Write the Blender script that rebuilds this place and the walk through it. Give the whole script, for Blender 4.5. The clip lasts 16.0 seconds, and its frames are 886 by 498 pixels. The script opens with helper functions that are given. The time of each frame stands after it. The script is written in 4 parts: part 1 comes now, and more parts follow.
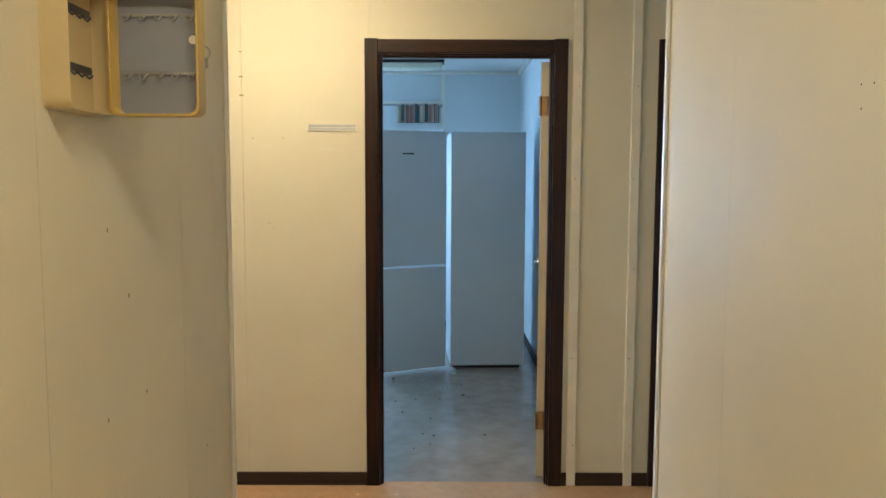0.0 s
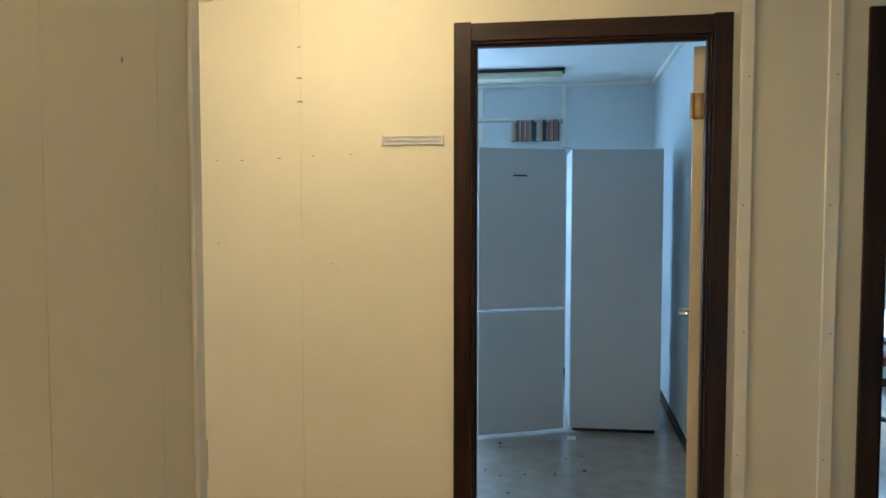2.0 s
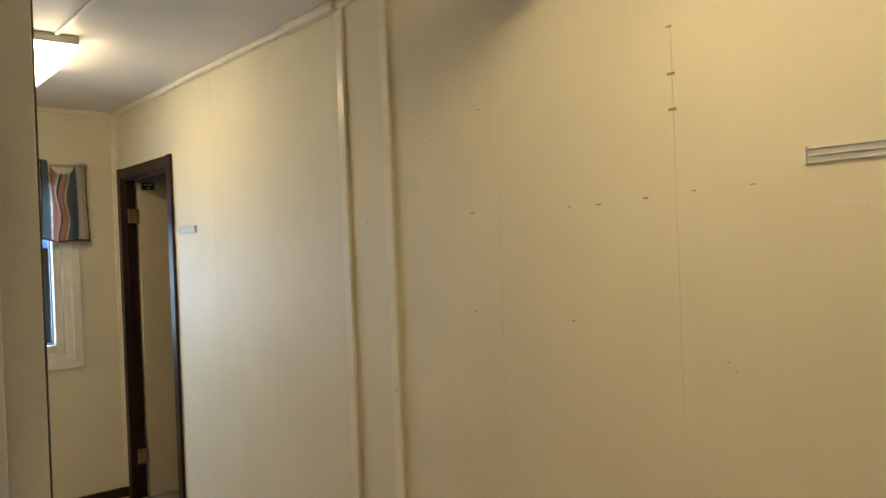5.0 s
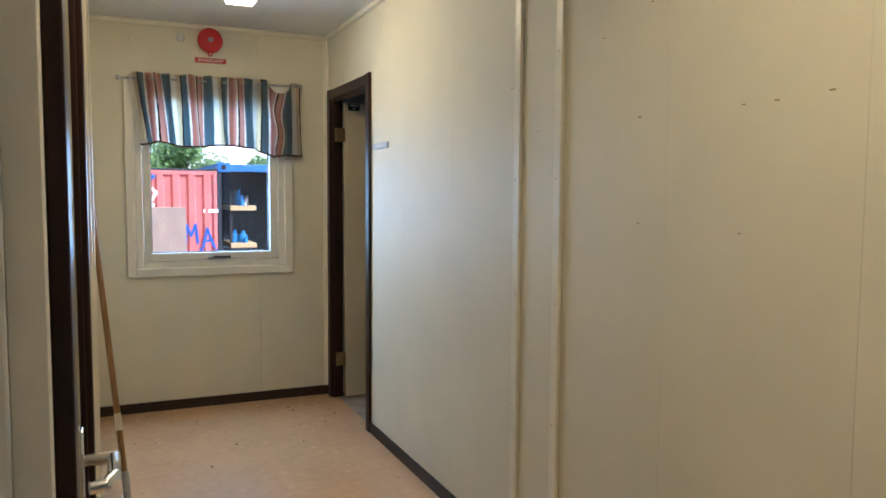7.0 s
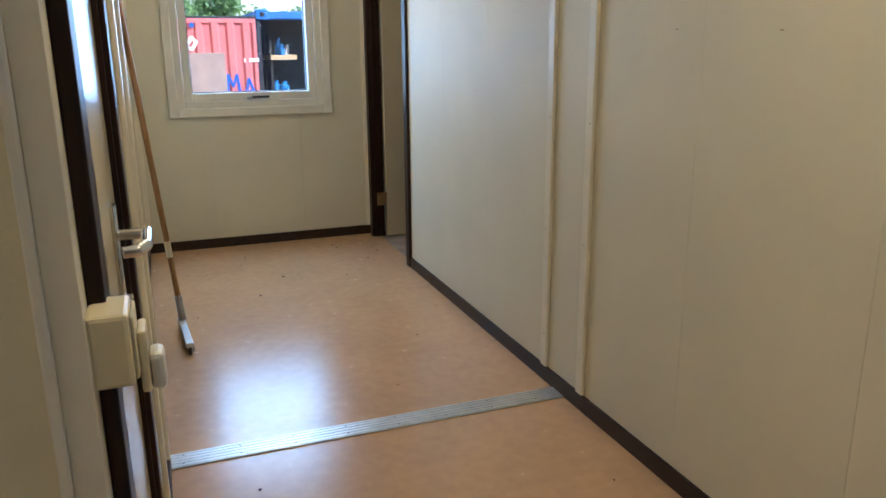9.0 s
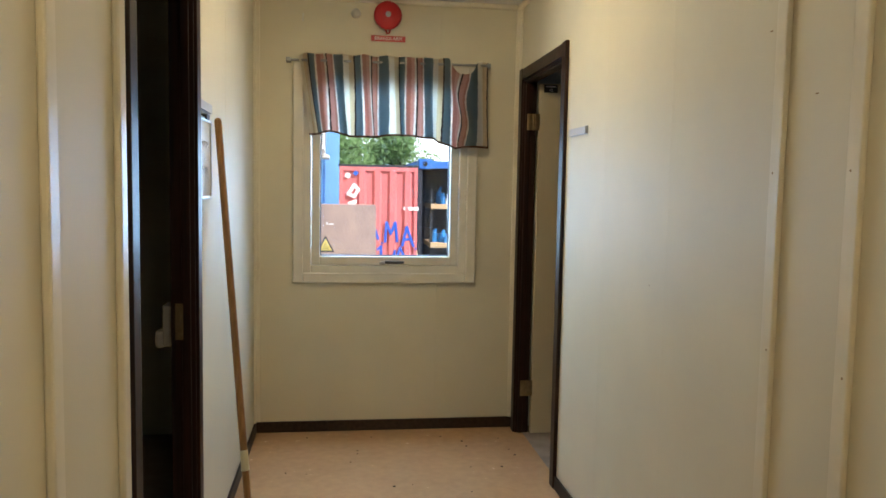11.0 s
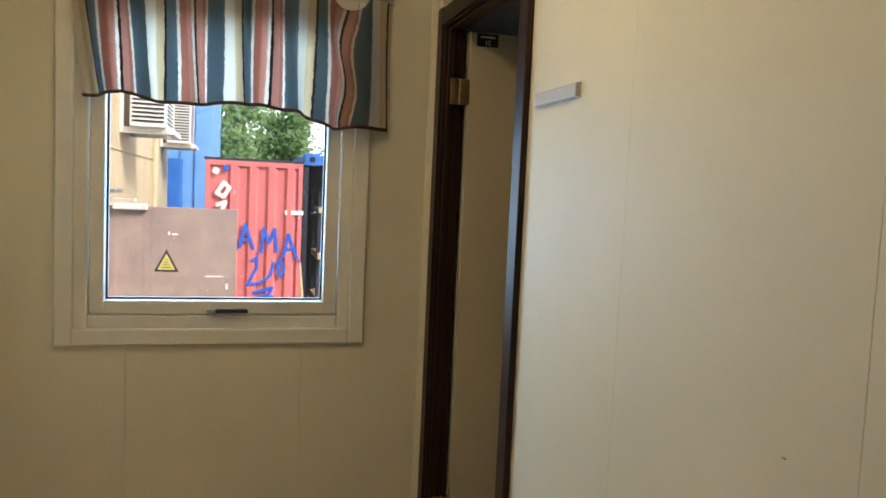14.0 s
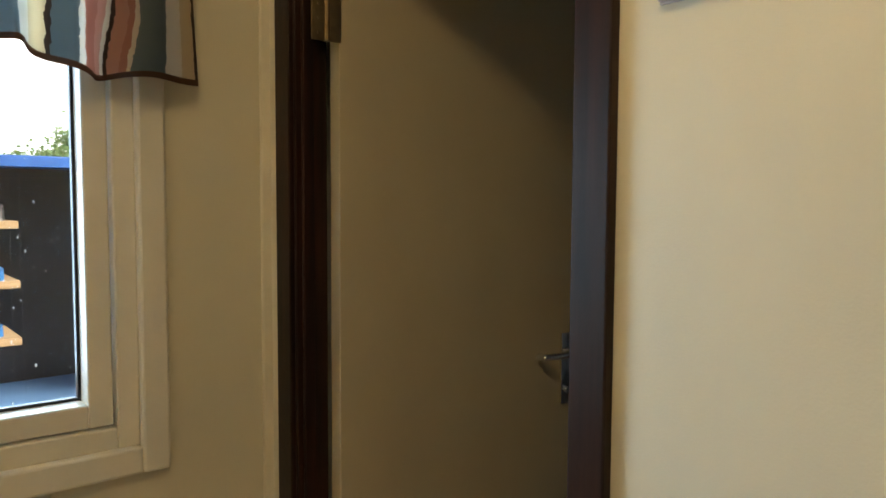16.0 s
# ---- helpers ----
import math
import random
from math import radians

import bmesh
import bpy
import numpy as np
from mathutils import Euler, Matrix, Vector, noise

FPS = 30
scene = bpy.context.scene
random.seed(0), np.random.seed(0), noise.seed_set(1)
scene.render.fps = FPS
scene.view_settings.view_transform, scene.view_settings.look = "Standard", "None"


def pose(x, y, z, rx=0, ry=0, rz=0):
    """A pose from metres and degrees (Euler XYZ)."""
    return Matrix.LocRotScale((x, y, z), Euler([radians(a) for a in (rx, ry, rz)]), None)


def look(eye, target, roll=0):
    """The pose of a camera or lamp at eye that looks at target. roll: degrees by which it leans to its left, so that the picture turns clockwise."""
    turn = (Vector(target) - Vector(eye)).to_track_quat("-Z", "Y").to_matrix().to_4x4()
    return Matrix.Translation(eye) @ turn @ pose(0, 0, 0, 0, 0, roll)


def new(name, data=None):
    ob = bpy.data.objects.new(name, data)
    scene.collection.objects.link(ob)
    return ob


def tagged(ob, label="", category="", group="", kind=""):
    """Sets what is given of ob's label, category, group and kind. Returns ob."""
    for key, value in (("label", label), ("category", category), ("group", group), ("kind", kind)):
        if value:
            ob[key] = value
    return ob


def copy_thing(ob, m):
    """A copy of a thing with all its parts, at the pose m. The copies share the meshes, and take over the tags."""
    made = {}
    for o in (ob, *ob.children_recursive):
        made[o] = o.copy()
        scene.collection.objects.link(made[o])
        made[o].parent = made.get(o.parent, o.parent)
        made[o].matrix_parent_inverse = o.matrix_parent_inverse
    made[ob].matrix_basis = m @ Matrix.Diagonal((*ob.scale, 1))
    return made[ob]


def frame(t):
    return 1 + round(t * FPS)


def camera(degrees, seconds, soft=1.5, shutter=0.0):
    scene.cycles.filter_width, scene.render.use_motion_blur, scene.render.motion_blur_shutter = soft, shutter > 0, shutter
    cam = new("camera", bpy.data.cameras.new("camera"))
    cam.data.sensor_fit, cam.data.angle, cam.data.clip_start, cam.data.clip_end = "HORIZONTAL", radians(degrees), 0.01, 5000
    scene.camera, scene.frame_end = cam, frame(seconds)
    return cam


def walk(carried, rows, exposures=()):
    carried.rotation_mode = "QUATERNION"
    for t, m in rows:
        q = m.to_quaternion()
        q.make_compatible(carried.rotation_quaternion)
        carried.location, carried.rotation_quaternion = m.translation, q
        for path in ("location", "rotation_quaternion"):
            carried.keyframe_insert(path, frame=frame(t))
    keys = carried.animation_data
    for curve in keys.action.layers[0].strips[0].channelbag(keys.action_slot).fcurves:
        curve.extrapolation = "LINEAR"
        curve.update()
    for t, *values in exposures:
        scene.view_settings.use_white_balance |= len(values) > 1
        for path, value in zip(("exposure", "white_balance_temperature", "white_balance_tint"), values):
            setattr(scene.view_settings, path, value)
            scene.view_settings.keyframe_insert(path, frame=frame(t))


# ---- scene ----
cam = camera(60.9, 16.0, soft=1.6)
PATH = [
    (0, (-3.495, -4.963, 1.443), (-1.502, -4.966, 1.266), 0.2),
    (0.5, (-3.264, -4.928, 1.452), (-1.272, -4.884, 1.288), -0.1),
    (1, (-3.062, -4.932, 1.461), (-1.069, -4.846, 1.316), -0.3),
    (1.5, (-2.846, -4.983, 1.464), (-0.858, -4.79, 1.348), -0.0),
    (2, (-2.634, -4.999, 1.454), (-0.663, -4.677, 1.343), 0.0),
    (2.5, (-2.404, -4.961, 1.46), (-0.458, -4.51, 1.362), -0.3),
    (3, (-2.242, -4.949, 1.477), (-0.339, -4.338, 1.417), -1.1),
    (3.5, (-2.038, -5.016, 1.491), (-0.231, -4.16, 1.469), -1.3),
    (4, (-1.885, -5.08, 1.517), (-0.225, -3.966, 1.465), -1.9),
    (4.5, (-1.716, -5.061, 1.523), (-0.229, -3.725, 1.461), -2.3),
    (5, (-1.572, -5.033, 1.539), (-0.272, -3.513, 1.526), -2.2),
    (5.2, (-1.556, -5.027, 1.54), (-0.307, -3.465, 1.555), -2.9),
    (7.3, (-1.364, -5.104, 1.373), (-0.597, -3.27, 1.15), 0.4),
    (7.5, (-1.361, -5.118, 1.343), (-0.608, -3.289, 1.049), 0.2),
    (8, (-1.379, -5.144, 1.294), (-0.658, -3.332, 0.853), -0.2),
    (8.5, (-1.385, -5.149, 1.291), (-0.69, -3.349, 0.766), -0.4),
    (9, (-1.343, -5.123, 1.29), (-0.674, -3.311, 0.771), -0.5),
    (9.5, (-1.286, -5.001, 1.3), (-0.648, -3.143, 0.928), 0.3),
    (10, (-1.186, -4.789, 1.339), (-0.637, -2.88, 1.102), 0.6),
    (10.2, (-1.154, -4.687, 1.361), (-0.665, -2.758, 1.159), 0.6),
    (12.3, (-0.787, -3.696, 1.425), (-0.677, -1.705, 1.278), 1.6),
    (12.5, (-0.748, -3.584, 1.426), (-0.626, -1.594, 1.278), 1.8),
    (13, (-0.664, -3.319, 1.431), (-0.518, -1.33, 1.276), 2.4),
    (13.5, (-0.699, -3.021, 1.444), (-0.373, -1.054, 1.285), 2.2),
    (14, (-0.712, -2.752, 1.431), (-0.178, -0.83, 1.283), 2.6),
    (14.5, (-0.672, -2.443, 1.444), (-0.056, -0.547, 1.285), 3.6),
    (15, (-0.662, -2.2, 1.442), (0.083, -0.35, 1.288), 3.2),
    (15.5, (-0.713, -1.892, 1.443), (0.262, -0.151, 1.305), 0.8),
    (16, (-0.783, -1.548, 1.419), (0.487, -0.009, 1.286), 0.3),
]
walk(cam, [(t, look(eye, target, roll)) for t, eye, target, roll in PATH],
     exposures=[(0.0, 1.66, 5950, 13), (2.5, 1.42, 6150, 13), (5.0, 1.0, 6550, 13), (7.5, 1.0, 5450, 14), (9.0, 1.0, 5450, 14), (10.0, 0.84, 6150, 13), (12.5, 0.86, 6350, 13), (15.0, 0.44, 7150, 13), (16.0, 0.60, 7600, 14)])

# ---- world, sun, large lights ----
world = bpy.data.worlds.new("sky")
scene.world = world
world.use_nodes = True
wn = world.node_tree
sky = wn.nodes.new("ShaderNodeTexSky")
sky.sky_type, sky.sun_disc = "NISHITA", False
sky.sun_elevation, sky.sun_rotation = radians(42), radians(135)
sky.air_density, sky.dust_density, sky.ozone_density = 1.0, 3.0, 1.0
wn.links.new(sky.outputs[0], wn.nodes["Background"].inputs[0])
wn.nodes["Background"].inputs[1].default_value = 0.15


def lamp(name, kind, m, colour, power, size=(1, 1), angle=0.5):
    data = bpy.data.lights.new(name, kind)
    data.color, data.energy = colour, power
    if kind == "AREA":
        data.shape, data.size, data.size_y = "RECTANGLE", size[0], size[1]
    if kind == "SUN":
        data.angle = radians(angle)
    ob = new(name, data)
    ob.matrix_world = m
    return ob


lamp("sun", "SUN", look((12, -8, 13), (0, 4, 0)), (1.0, 0.985, 0.96), 3.2, angle=20)
DAY = (0.36, 0.66, 1.0)
lamp("window_daylight_end", "AREA", look((-0.76, 0.26, 1.50), (-0.76, -2, 1.0)), (0.42, 0.69, 1.0), 19, (0.9, 1.0))
lamp("window_daylight_kitchen", "AREA", look((3.98, -3.52, 1.52), (0, -4.2, 1.2)), DAY, 35, (1.1, 1.0))
lamp("window_daylight_meeting", "AREA", look((3.98, -7.7, 1.5), (0, -7.2, 0.9)), DAY, 45, (1.2, 1.0))
WARM = (1.0, 0.785, 0.44)
LAMP_GLOW = 12.0

# ---- materials ----


def material(name, colour, rough=0.5, metal=0.0, var=0.06, scale=8.0, bump=0.0, bump_scale=120.0, dark=None, wear=0.0, coat=0.0):
    """A painted, wooden or metal surface: two scales of variation in colour, fine relief, blotchy gloss."""
    m = bpy.data.materials.new(name)
    m.use_nodes = True
    nt = m.node_tree
    b = nt.nodes["Principled BSDF"]
    b.inputs["Roughness"].default_value, b.inputs["Metallic"].default_value = rough, metal
    b.inputs["Coat Weight"].default_value = coat
    tc = nt.nodes.new("ShaderNodeTexCoord")
    n1 = nt.nodes.new("ShaderNodeTexNoise")
    n1.inputs["Scale"].default_value, n1.inputs["Detail"].default_value = scale, 6
    n2 = nt.nodes.new("ShaderNodeTexNoise")
    n2.inputs["Scale"].default_value, n2.inputs["Detail"].default_value = scale * 0.13, 3
    nt.links.new(tc.outputs["Object"], n1.inputs["Vector"])
    nt.links.new(tc.outputs["Object"], n2.inputs["Vector"])
    mixv = nt.nodes.new("ShaderNodeMath")
    mixv.operation = "ADD"
    nt.links.new(n1.outputs["Fac"], mixv.inputs[0])
    nt.links.new(n2.outputs["Fac"], mixv.inputs[1])
    ramp = nt.nodes.new("ShaderNodeMapRange")
    ramp.inputs["From Min"].default_value, ramp.inputs["From Max"].default_value = 0.7, 1.3
    nt.links.new(mixv.outputs[0], ramp.inputs["Value"])
    mix = nt.nodes.new("ShaderNodeMix")
    mix.data_type = "RGBA"
    lo = dark or [c * (1 - 2 * var) for c in colour]
    hi = [min(1, c * (1 + var)) for c in colour]
    mix.inputs["A"].default_value, mix.inputs["B"].default_value = (*lo, 1), (*hi, 1)
    nt.links.new(ramp.outputs[0], mix.inputs["Factor"])
    nt.links.new(mix.outputs["Result"], b.inputs["Base Color"])
    rr = nt.nodes.new("ShaderNodeMapRange")
    rr.inputs["To Min"].default_value, rr.inputs["To Max"].default_value = max(0.02, rough - 0.08), min(1, rough + 0.08)
    nt.links.new(n1.outputs["Fac"], rr.inputs["Value"])
    nt.links.new(rr.outputs[0], b.inputs["Roughness"])
    if bump:
        n3 = nt.nodes.new("ShaderNodeTexNoise")
        n3.inputs["Scale"].default_value, n3.inputs["Detail"].default_value = bump_scale, 4
        nt.links.new(tc.outputs["Object"], n3.inputs["Vector"])
        bp = nt.nodes.new("ShaderNodeBump")
        bp.inputs["Strength"].default_value, bp.inputs["Distance"].default_value = bump, 0.003
        nt.links.new(n3.outputs["Fac"], bp.inputs["Height"])
        nt.links.new(bp.outputs[0], b.inputs["Normal"])
    return m


def grain(name, colour, dark, axis=2, rough=0.45, scale=14.0):
    """Wood with grain that runs along one axis."""
    m = material(name, colour, rough, bump=0.15, bump_scale=90)
    m.node_tree.nodes["Principled BSDF"].inputs["Specular IOR Level"].default_value = 0.3
    nt = m.node_tree
    tc = [n for n in nt.nodes if n.type == "TEX_COORD"][0]
    mp = nt.nodes.new("ShaderNodeMapping")
    s = [scale] * 3
    s[axis] = scale * 0.06
    mp.inputs["Scale"].default_value = s
    nt.links.new(tc.outputs["Object"], mp.inputs["Vector"])
    n = nt.nodes.new("ShaderNodeTexNoise")
    n.inputs["Scale"].default_value, n.inputs["Detail"].default_value = 3.0, 8
    nt.links.new(mp.outputs[0], n.inputs["Vector"])
    r = nt.nodes.new("ShaderNodeValToRGB")
    r.color_ramp.elements[0].position, r.color_ramp.elements[0].color = 0.35, (*dark, 1)
    r.color_ramp.elements[1].position, r.color_ramp.elements[1].color = 0.68, (*colour, 1)
    nt.links.new(n.outputs["Fac"], r.inputs[0])
    nt.links.new(r.outputs[0], nt.nodes["Principled BSDF"].inputs["Base Color"])
    return m


def glow(name, colour, strength):
    m = bpy.data.materials.new(name)
    m.use_nodes = True
    b = m.node_tree.nodes["Principled BSDF"]
    b.inputs["Base Color"].default_value = (0.8, 0.8, 0.78, 1)
    b.inputs["Emission Color"].default_value = (*colour, 1)
    b.inputs["Emission Strength"].default_value = strength
    return m


def glass(name, tint=(0.97, 0.99, 1.0)):
    m = bpy.data.materials.new(name)
    m.use_nodes = True
    nt = m.node_tree
    nt.nodes.remove(nt.nodes["Principled BSDF"])
    t, g, x, f = (nt.nodes.new("ShaderNode" + k) for k in ("BsdfTransparent", "BsdfGlossy", "MixShader", "Fresnel"))
    t.inputs["Color"].default_value = (*tint, 1)
    g.inputs["Roughness"].default_value = 0.02
    nt.links.new(f.outputs[0], x.inputs[0])
    nt.links.new(t.outputs[0], x.inputs[1])
    nt.links.new(g.outputs[0], x.inputs[2])
    nt.links.new(x.outputs[0], nt.nodes["Material Output"].inputs["Surface"])
    return m


PAINT = material("cream_wall_paint", (0.74, 0.695, 0.545), 0.58, var=0.035, scale=3.0, bump=0.12, bump_scale=260)
PAINT_BLUE = material("pale_room_paint", (0.64, 0.68, 0.68), 0.5, var=0.03, scale=3.0, bump=0.1, bump_scale=260)
CEIL = material("ceiling_paint", (0.74, 0.73, 0.70), 0.6, var=0.03, scale=4.0, bump=0.1)
TRIM = material("cream_trim_paint", (0.83, 0.78, 0.64), 0.32, var=0.05, scale=12.0, bump=0.1)
WHITE = material("white_window_paint", (0.78, 0.75, 0.66), 0.35, var=0.04, scale=12.0, bump=0.08)
DARKWOOD = grain("dark_stained_wood", (0.038, 0.013, 0.008), (0.011, 0.005, 0.0035), 2, 0.42)
DARKWOOD_H = grain("dark_stained_wood_across", (0.038, 0.013, 0.008), (0.011, 0.005, 0.0035), 1, 0.42)
BASE = grain("brown_baseboard", (0.050, 0.030, 0.020), (0.028, 0.016, 0.011), 1, 0.5)
LEAFPAINT = material("beige_door_paint", (0.60, 0.52, 0.36), 0.24, var=0.05, scale=4.0, bump=0.06)
FLOOR = material("tan_linoleum", (0.60, 0.38, 0.21), 0.24, var=0.10, scale=22.0, bump=0.10, bump_scale=14, dark=(0.555, 0.351, 0.194))
FLOOR_GREY = material("grey_linoleum", (0.42, 0.36, 0.31), 0.22, var=0.12, scale=9.0, bump=0.10, bump_scale=14)
ALU = material("aluminium", (0.70, 0.70, 0.68), 0.38, 0.85, var=0.1, scale=20, bump=0.1)
CHROME = material("chrome", (0.80, 0.80, 0.80), 0.14, 1.0, var=0.03, scale=30)
BRASS = material("worn_brass", (0.42, 0.30, 0.16), 0.35, 0.9, var=0.15, scale=60)
STEEL = material("galvanised_steel", (0.45, 0.46, 0.47), 0.4, 0.8, var=0.1, scale=40)
FRIDGE = material("white_fridge_enamel", (0.60, 0.62, 0.64), 0.35, var=0.02, scale=4)
PLASTIC = material("cream_plastic", (0.78, 0.70, 0.48), 0.35, var=0.03, scale=10)
WPLASTIC = material("white_plastic", (0.75, 0.74, 0.70), 0.35, var=0.03, scale=10)
GREYPLASTIC = material("grey_plastic", (0.50, 0.51, 0.54), 0.4, var=0.04, scale=10)
BLACK = material("black_plastic", (0.015, 0.015, 0.017), 0.45, var=0.1, scale=20)
INK = material("dark_ink", (0.03, 0.03, 0.04), 0.6)
REDSIGN = material("red_signal_paint", (0.55, 0.025, 0.03), 0.35, var=0.05, scale=12)
WHITEINK = material("white_ink", (0.85, 0.85, 0.85), 0.5)
BOARD = material("whiteboard_enamel", (0.80, 0.80, 0.78), 0.12, var=0.02, scale=6)
HANDLEWOOD = grain("varnished_stick", (0.40, 0.22, 0.09), (0.27, 0.14, 0.055), 2, 0.38, 30)
CABINET = material("cream_enamel", (0.62, 0.52, 0.30), 0.3, var=0.04, scale=10)
# grey enamel, tinted bluer to carry the shade on the lid's inside
CAB_IN = material("shaded_grey_enamel", (0.27, 0.30, 0.38), 0.4, var=0.04, scale=10)
CABEDGE = material("ochre_enamel", (0.58, 0.42, 0.12), 0.32, var=0.05, scale=10)
LOCKER = material("blue_grey_locker_paint", (0.05, 0.06, 0.09), 0.4, var=0.06, scale=8)
LOCKRED = material("red_locker_paint", (0.30, 0.012, 0.01), 0.4, var=0.06, scale=8)
PINE = grain("raw_pine", (0.62, 0.46, 0.27), (0.48, 0.33, 0.18), 0, 0.6, 12)
CLOTHBLUE = material("navy_seat_cloth", (0.015, 0.02, 0.05), 0.9, var=0.15, scale=120, bump=0.4, bump_scale=400)
CLOTHRED = material("dusty_red_cloth", (0.25, 0.05, 0.06), 0.9, var=0.15, scale=120, bump=0.4, bump_scale=400)
TABLETOP = material("pale_table_laminate", (0.62, 0.66, 0.66), 0.3, var=0.03, scale=8)
PAPER = material("printed_paper_napkin", (0.70, 0.66, 0.62), 0.8, var=0.15, scale=60)
GRAVEL = material("wet_grey_gravel", (0.23, 0.22, 0.21), 0.75, var=0.25, scale=30, bump=0.8, bump_scale=60)
BEIGE = material("beige_cladding", (0.62, 0.50, 0.30), 0.55, var=0.05, scale=5, bump=0.1)
BROWNSTEEL = material("brown_steel_door_paint", (0.38, 0.27, 0.22), 0.4, var=0.22, scale=7, bump=0.1, dark=(0.28, 0.20, 0.18))
RED = material("faded_red_container_paint", (0.60, 0.17, 0.17), 0.5, var=0.08, scale=6, bump=0.1)
BLUE = material("blue_container_paint", (0.03, 0.16, 0.55), 0.45, var=0.1, scale=6, bump=0.1)
PALEBLUE = material("pale_blue_cladding", (0.16, 0.36, 0.66), 0.5, var=0.08, scale=4)
# near-black; also stands in for the shade inside the open container
NAVY = material("dark_steel_and_inside_shade", (0.022, 0.026, 0.036), 0.6, var=0.2, scale=9)
SPRAY = material("blue_spray_paint", (0.02, 0.10, 0.55), 0.5)
YELLOW = material("yellow_warning_film", (0.75, 0.60, 0.16), 0.4)
TOOLBLUE = material("blue_tool_plastic", (0.03, 0.22, 0.55), 0.4, var=0.2, scale=20)
GRIT_HOLE_BLACK = material("black_grit_and_hole", (0.02, 0.02, 0.02), 0.9)
BARK = material("grey_bark", (0.10, 0.08, 0.06), 0.9, var=0.3, scale=20, bump=0.8)
LEAF = material("birch_leaves", (0.22, 0.36, 0.14), 0.55, var=0.3, scale=1.5)
ln = LEAF.node_tree
leaf_bsdf = ln.nodes["Principled BSDF"]
leaf_through = ln.nodes.new("ShaderNodeBsdfTranslucent")
leaf_through.inputs["Color"].default_value = (0.30, 0.46, 0.16, 1)
leaf_mix = ln.nodes.new("ShaderNodeMixShader")
leaf_mix.inputs[0].default_value = 0.45
ln.links.new(leaf_bsdf.outputs[0], leaf_mix.inputs[1])
ln.links.new(leaf_through.outputs[0], leaf_mix.inputs[2])
ln.links.new(leaf_mix.outputs[0], ln.nodes["Material Output"].inputs["Surface"])
WATER = material("water_drops", (0.75, 0.78, 0.80), 0.15, var=0.02)
GLASS = glass("window_glass")
LAMPGLASS = glow("lit_opal_diffuser", WARM, LAMP_GLOW)
LAMPGLASS_OLD = glow("lit_yellowed_diffuser", (1.0, 0.80, 0.50), 8.5)
OVERCAST = glow("bright_overcast_sky", (0.74, 0.88, 1.0), 0.9)
OFFLAMP = material("unlit_opal_diffuser", (0.62, 0.60, 0.45), 0.3, var=0.03)

# ---- builders ----


class Shape:
    """Gathers boxes, rods and sheets into one mesh."""

    def __init__(self):
        self.bm = bmesh.new()

    def box(self, x0, x1, y0, y1, z0, z1, bevel=0.0, m=None):
        x0, x1 = min(x0, x1), max(x0, x1)
        y0, y1 = min(y0, y1), max(y0, y1)
        z0, z1 = min(z0, z1), max(z0, z1)
        mat = Matrix.Translation(((x0 + x1) / 2, (y0 + y1) / 2, (z0 + z1) / 2)) @ Matrix.Diagonal((x1 - x0, y1 - y0, z1 - z0, 1))
        made = bmesh.ops.create_cube(self.bm, size=1, matrix=(m @ mat) if m else mat)["verts"]
        if bevel:
            edges = list({e for v in made for e in v.link_edges})
            bmesh.ops.bevel(self.bm, geom=edges, offset=bevel, segments=2, affect="EDGES", profile=0.5)
        return self

    def rod(self, a, b, r0, r1=None, n=14):
        a, b = Vector(a), Vector(b)
        m = Matrix.Translation((a + b) / 2) @ (b - a).to_track_quat("Z", "Y").to_matrix().to_4x4()
        bmesh.ops.create_cone(self.bm, cap_ends=True, segments=n, radius1=r0, radius2=r0 if r1 is None else r1, depth=(b - a).length, matrix=m)
        return self

    def tube(self, points, r, n=8):
        for a, b in zip(points, points[1:]):
            self.rod(a, b, r, n=n)
        for p in points[1:-1]:
            bmesh.ops.create_uvsphere(self.bm, u_segments=n, v_segments=6, radius=r, matrix=Matrix.Translation(p))
        return self

    def ball(self, c, r, s=(1, 1, 1), n=14):
        bmesh.ops.create_uvsphere(self.bm, u_segments=n, v_segments=n // 2 + 2, radius=r, matrix=Matrix.Translation(c) @ Matrix.Diagonal((*s, 1)))
        return self

    def prism(self, outline, depth, m):
        """A flat outline in x and y, made thick along z, set at m."""
        vs = [self.bm.verts.new(m @ Vector((x, y, 0))) for x, y in outline]
        f = self.bm.faces.new(vs)
        up = bmesh.ops.extrude_face_region(self.bm, geom=[f])["geom"]
        d = m.to_3x3() @ Vector((0, 0, depth))
        for v in up:
            if isinstance(v, bmesh.types.BMVert):
                v.co += d
        return self

    def make(self, name, mat, parent=None, smooth=False):
        bmesh.ops.recalc_face_normals(self.bm, faces=self.bm.faces)
        me = bpy.data.meshes.new(name)
        self.bm.to_mesh(me)
        self.bm.free()
        me.materials.append(mat)
        if smooth:
            for p in me.polygons:
                p.use_smooth = True
            me.set_sharp_from_angle(angle=radians(35))
        ob = new(name, me)
        if parent:
            ob.parent = parent
        return ob


def thing(name, label, category, at=None, group="", kind=""):
    ob = new(name)
    if at is not None:
        ob.matrix_world = at
    return tagged(ob, label, category, group, kind)


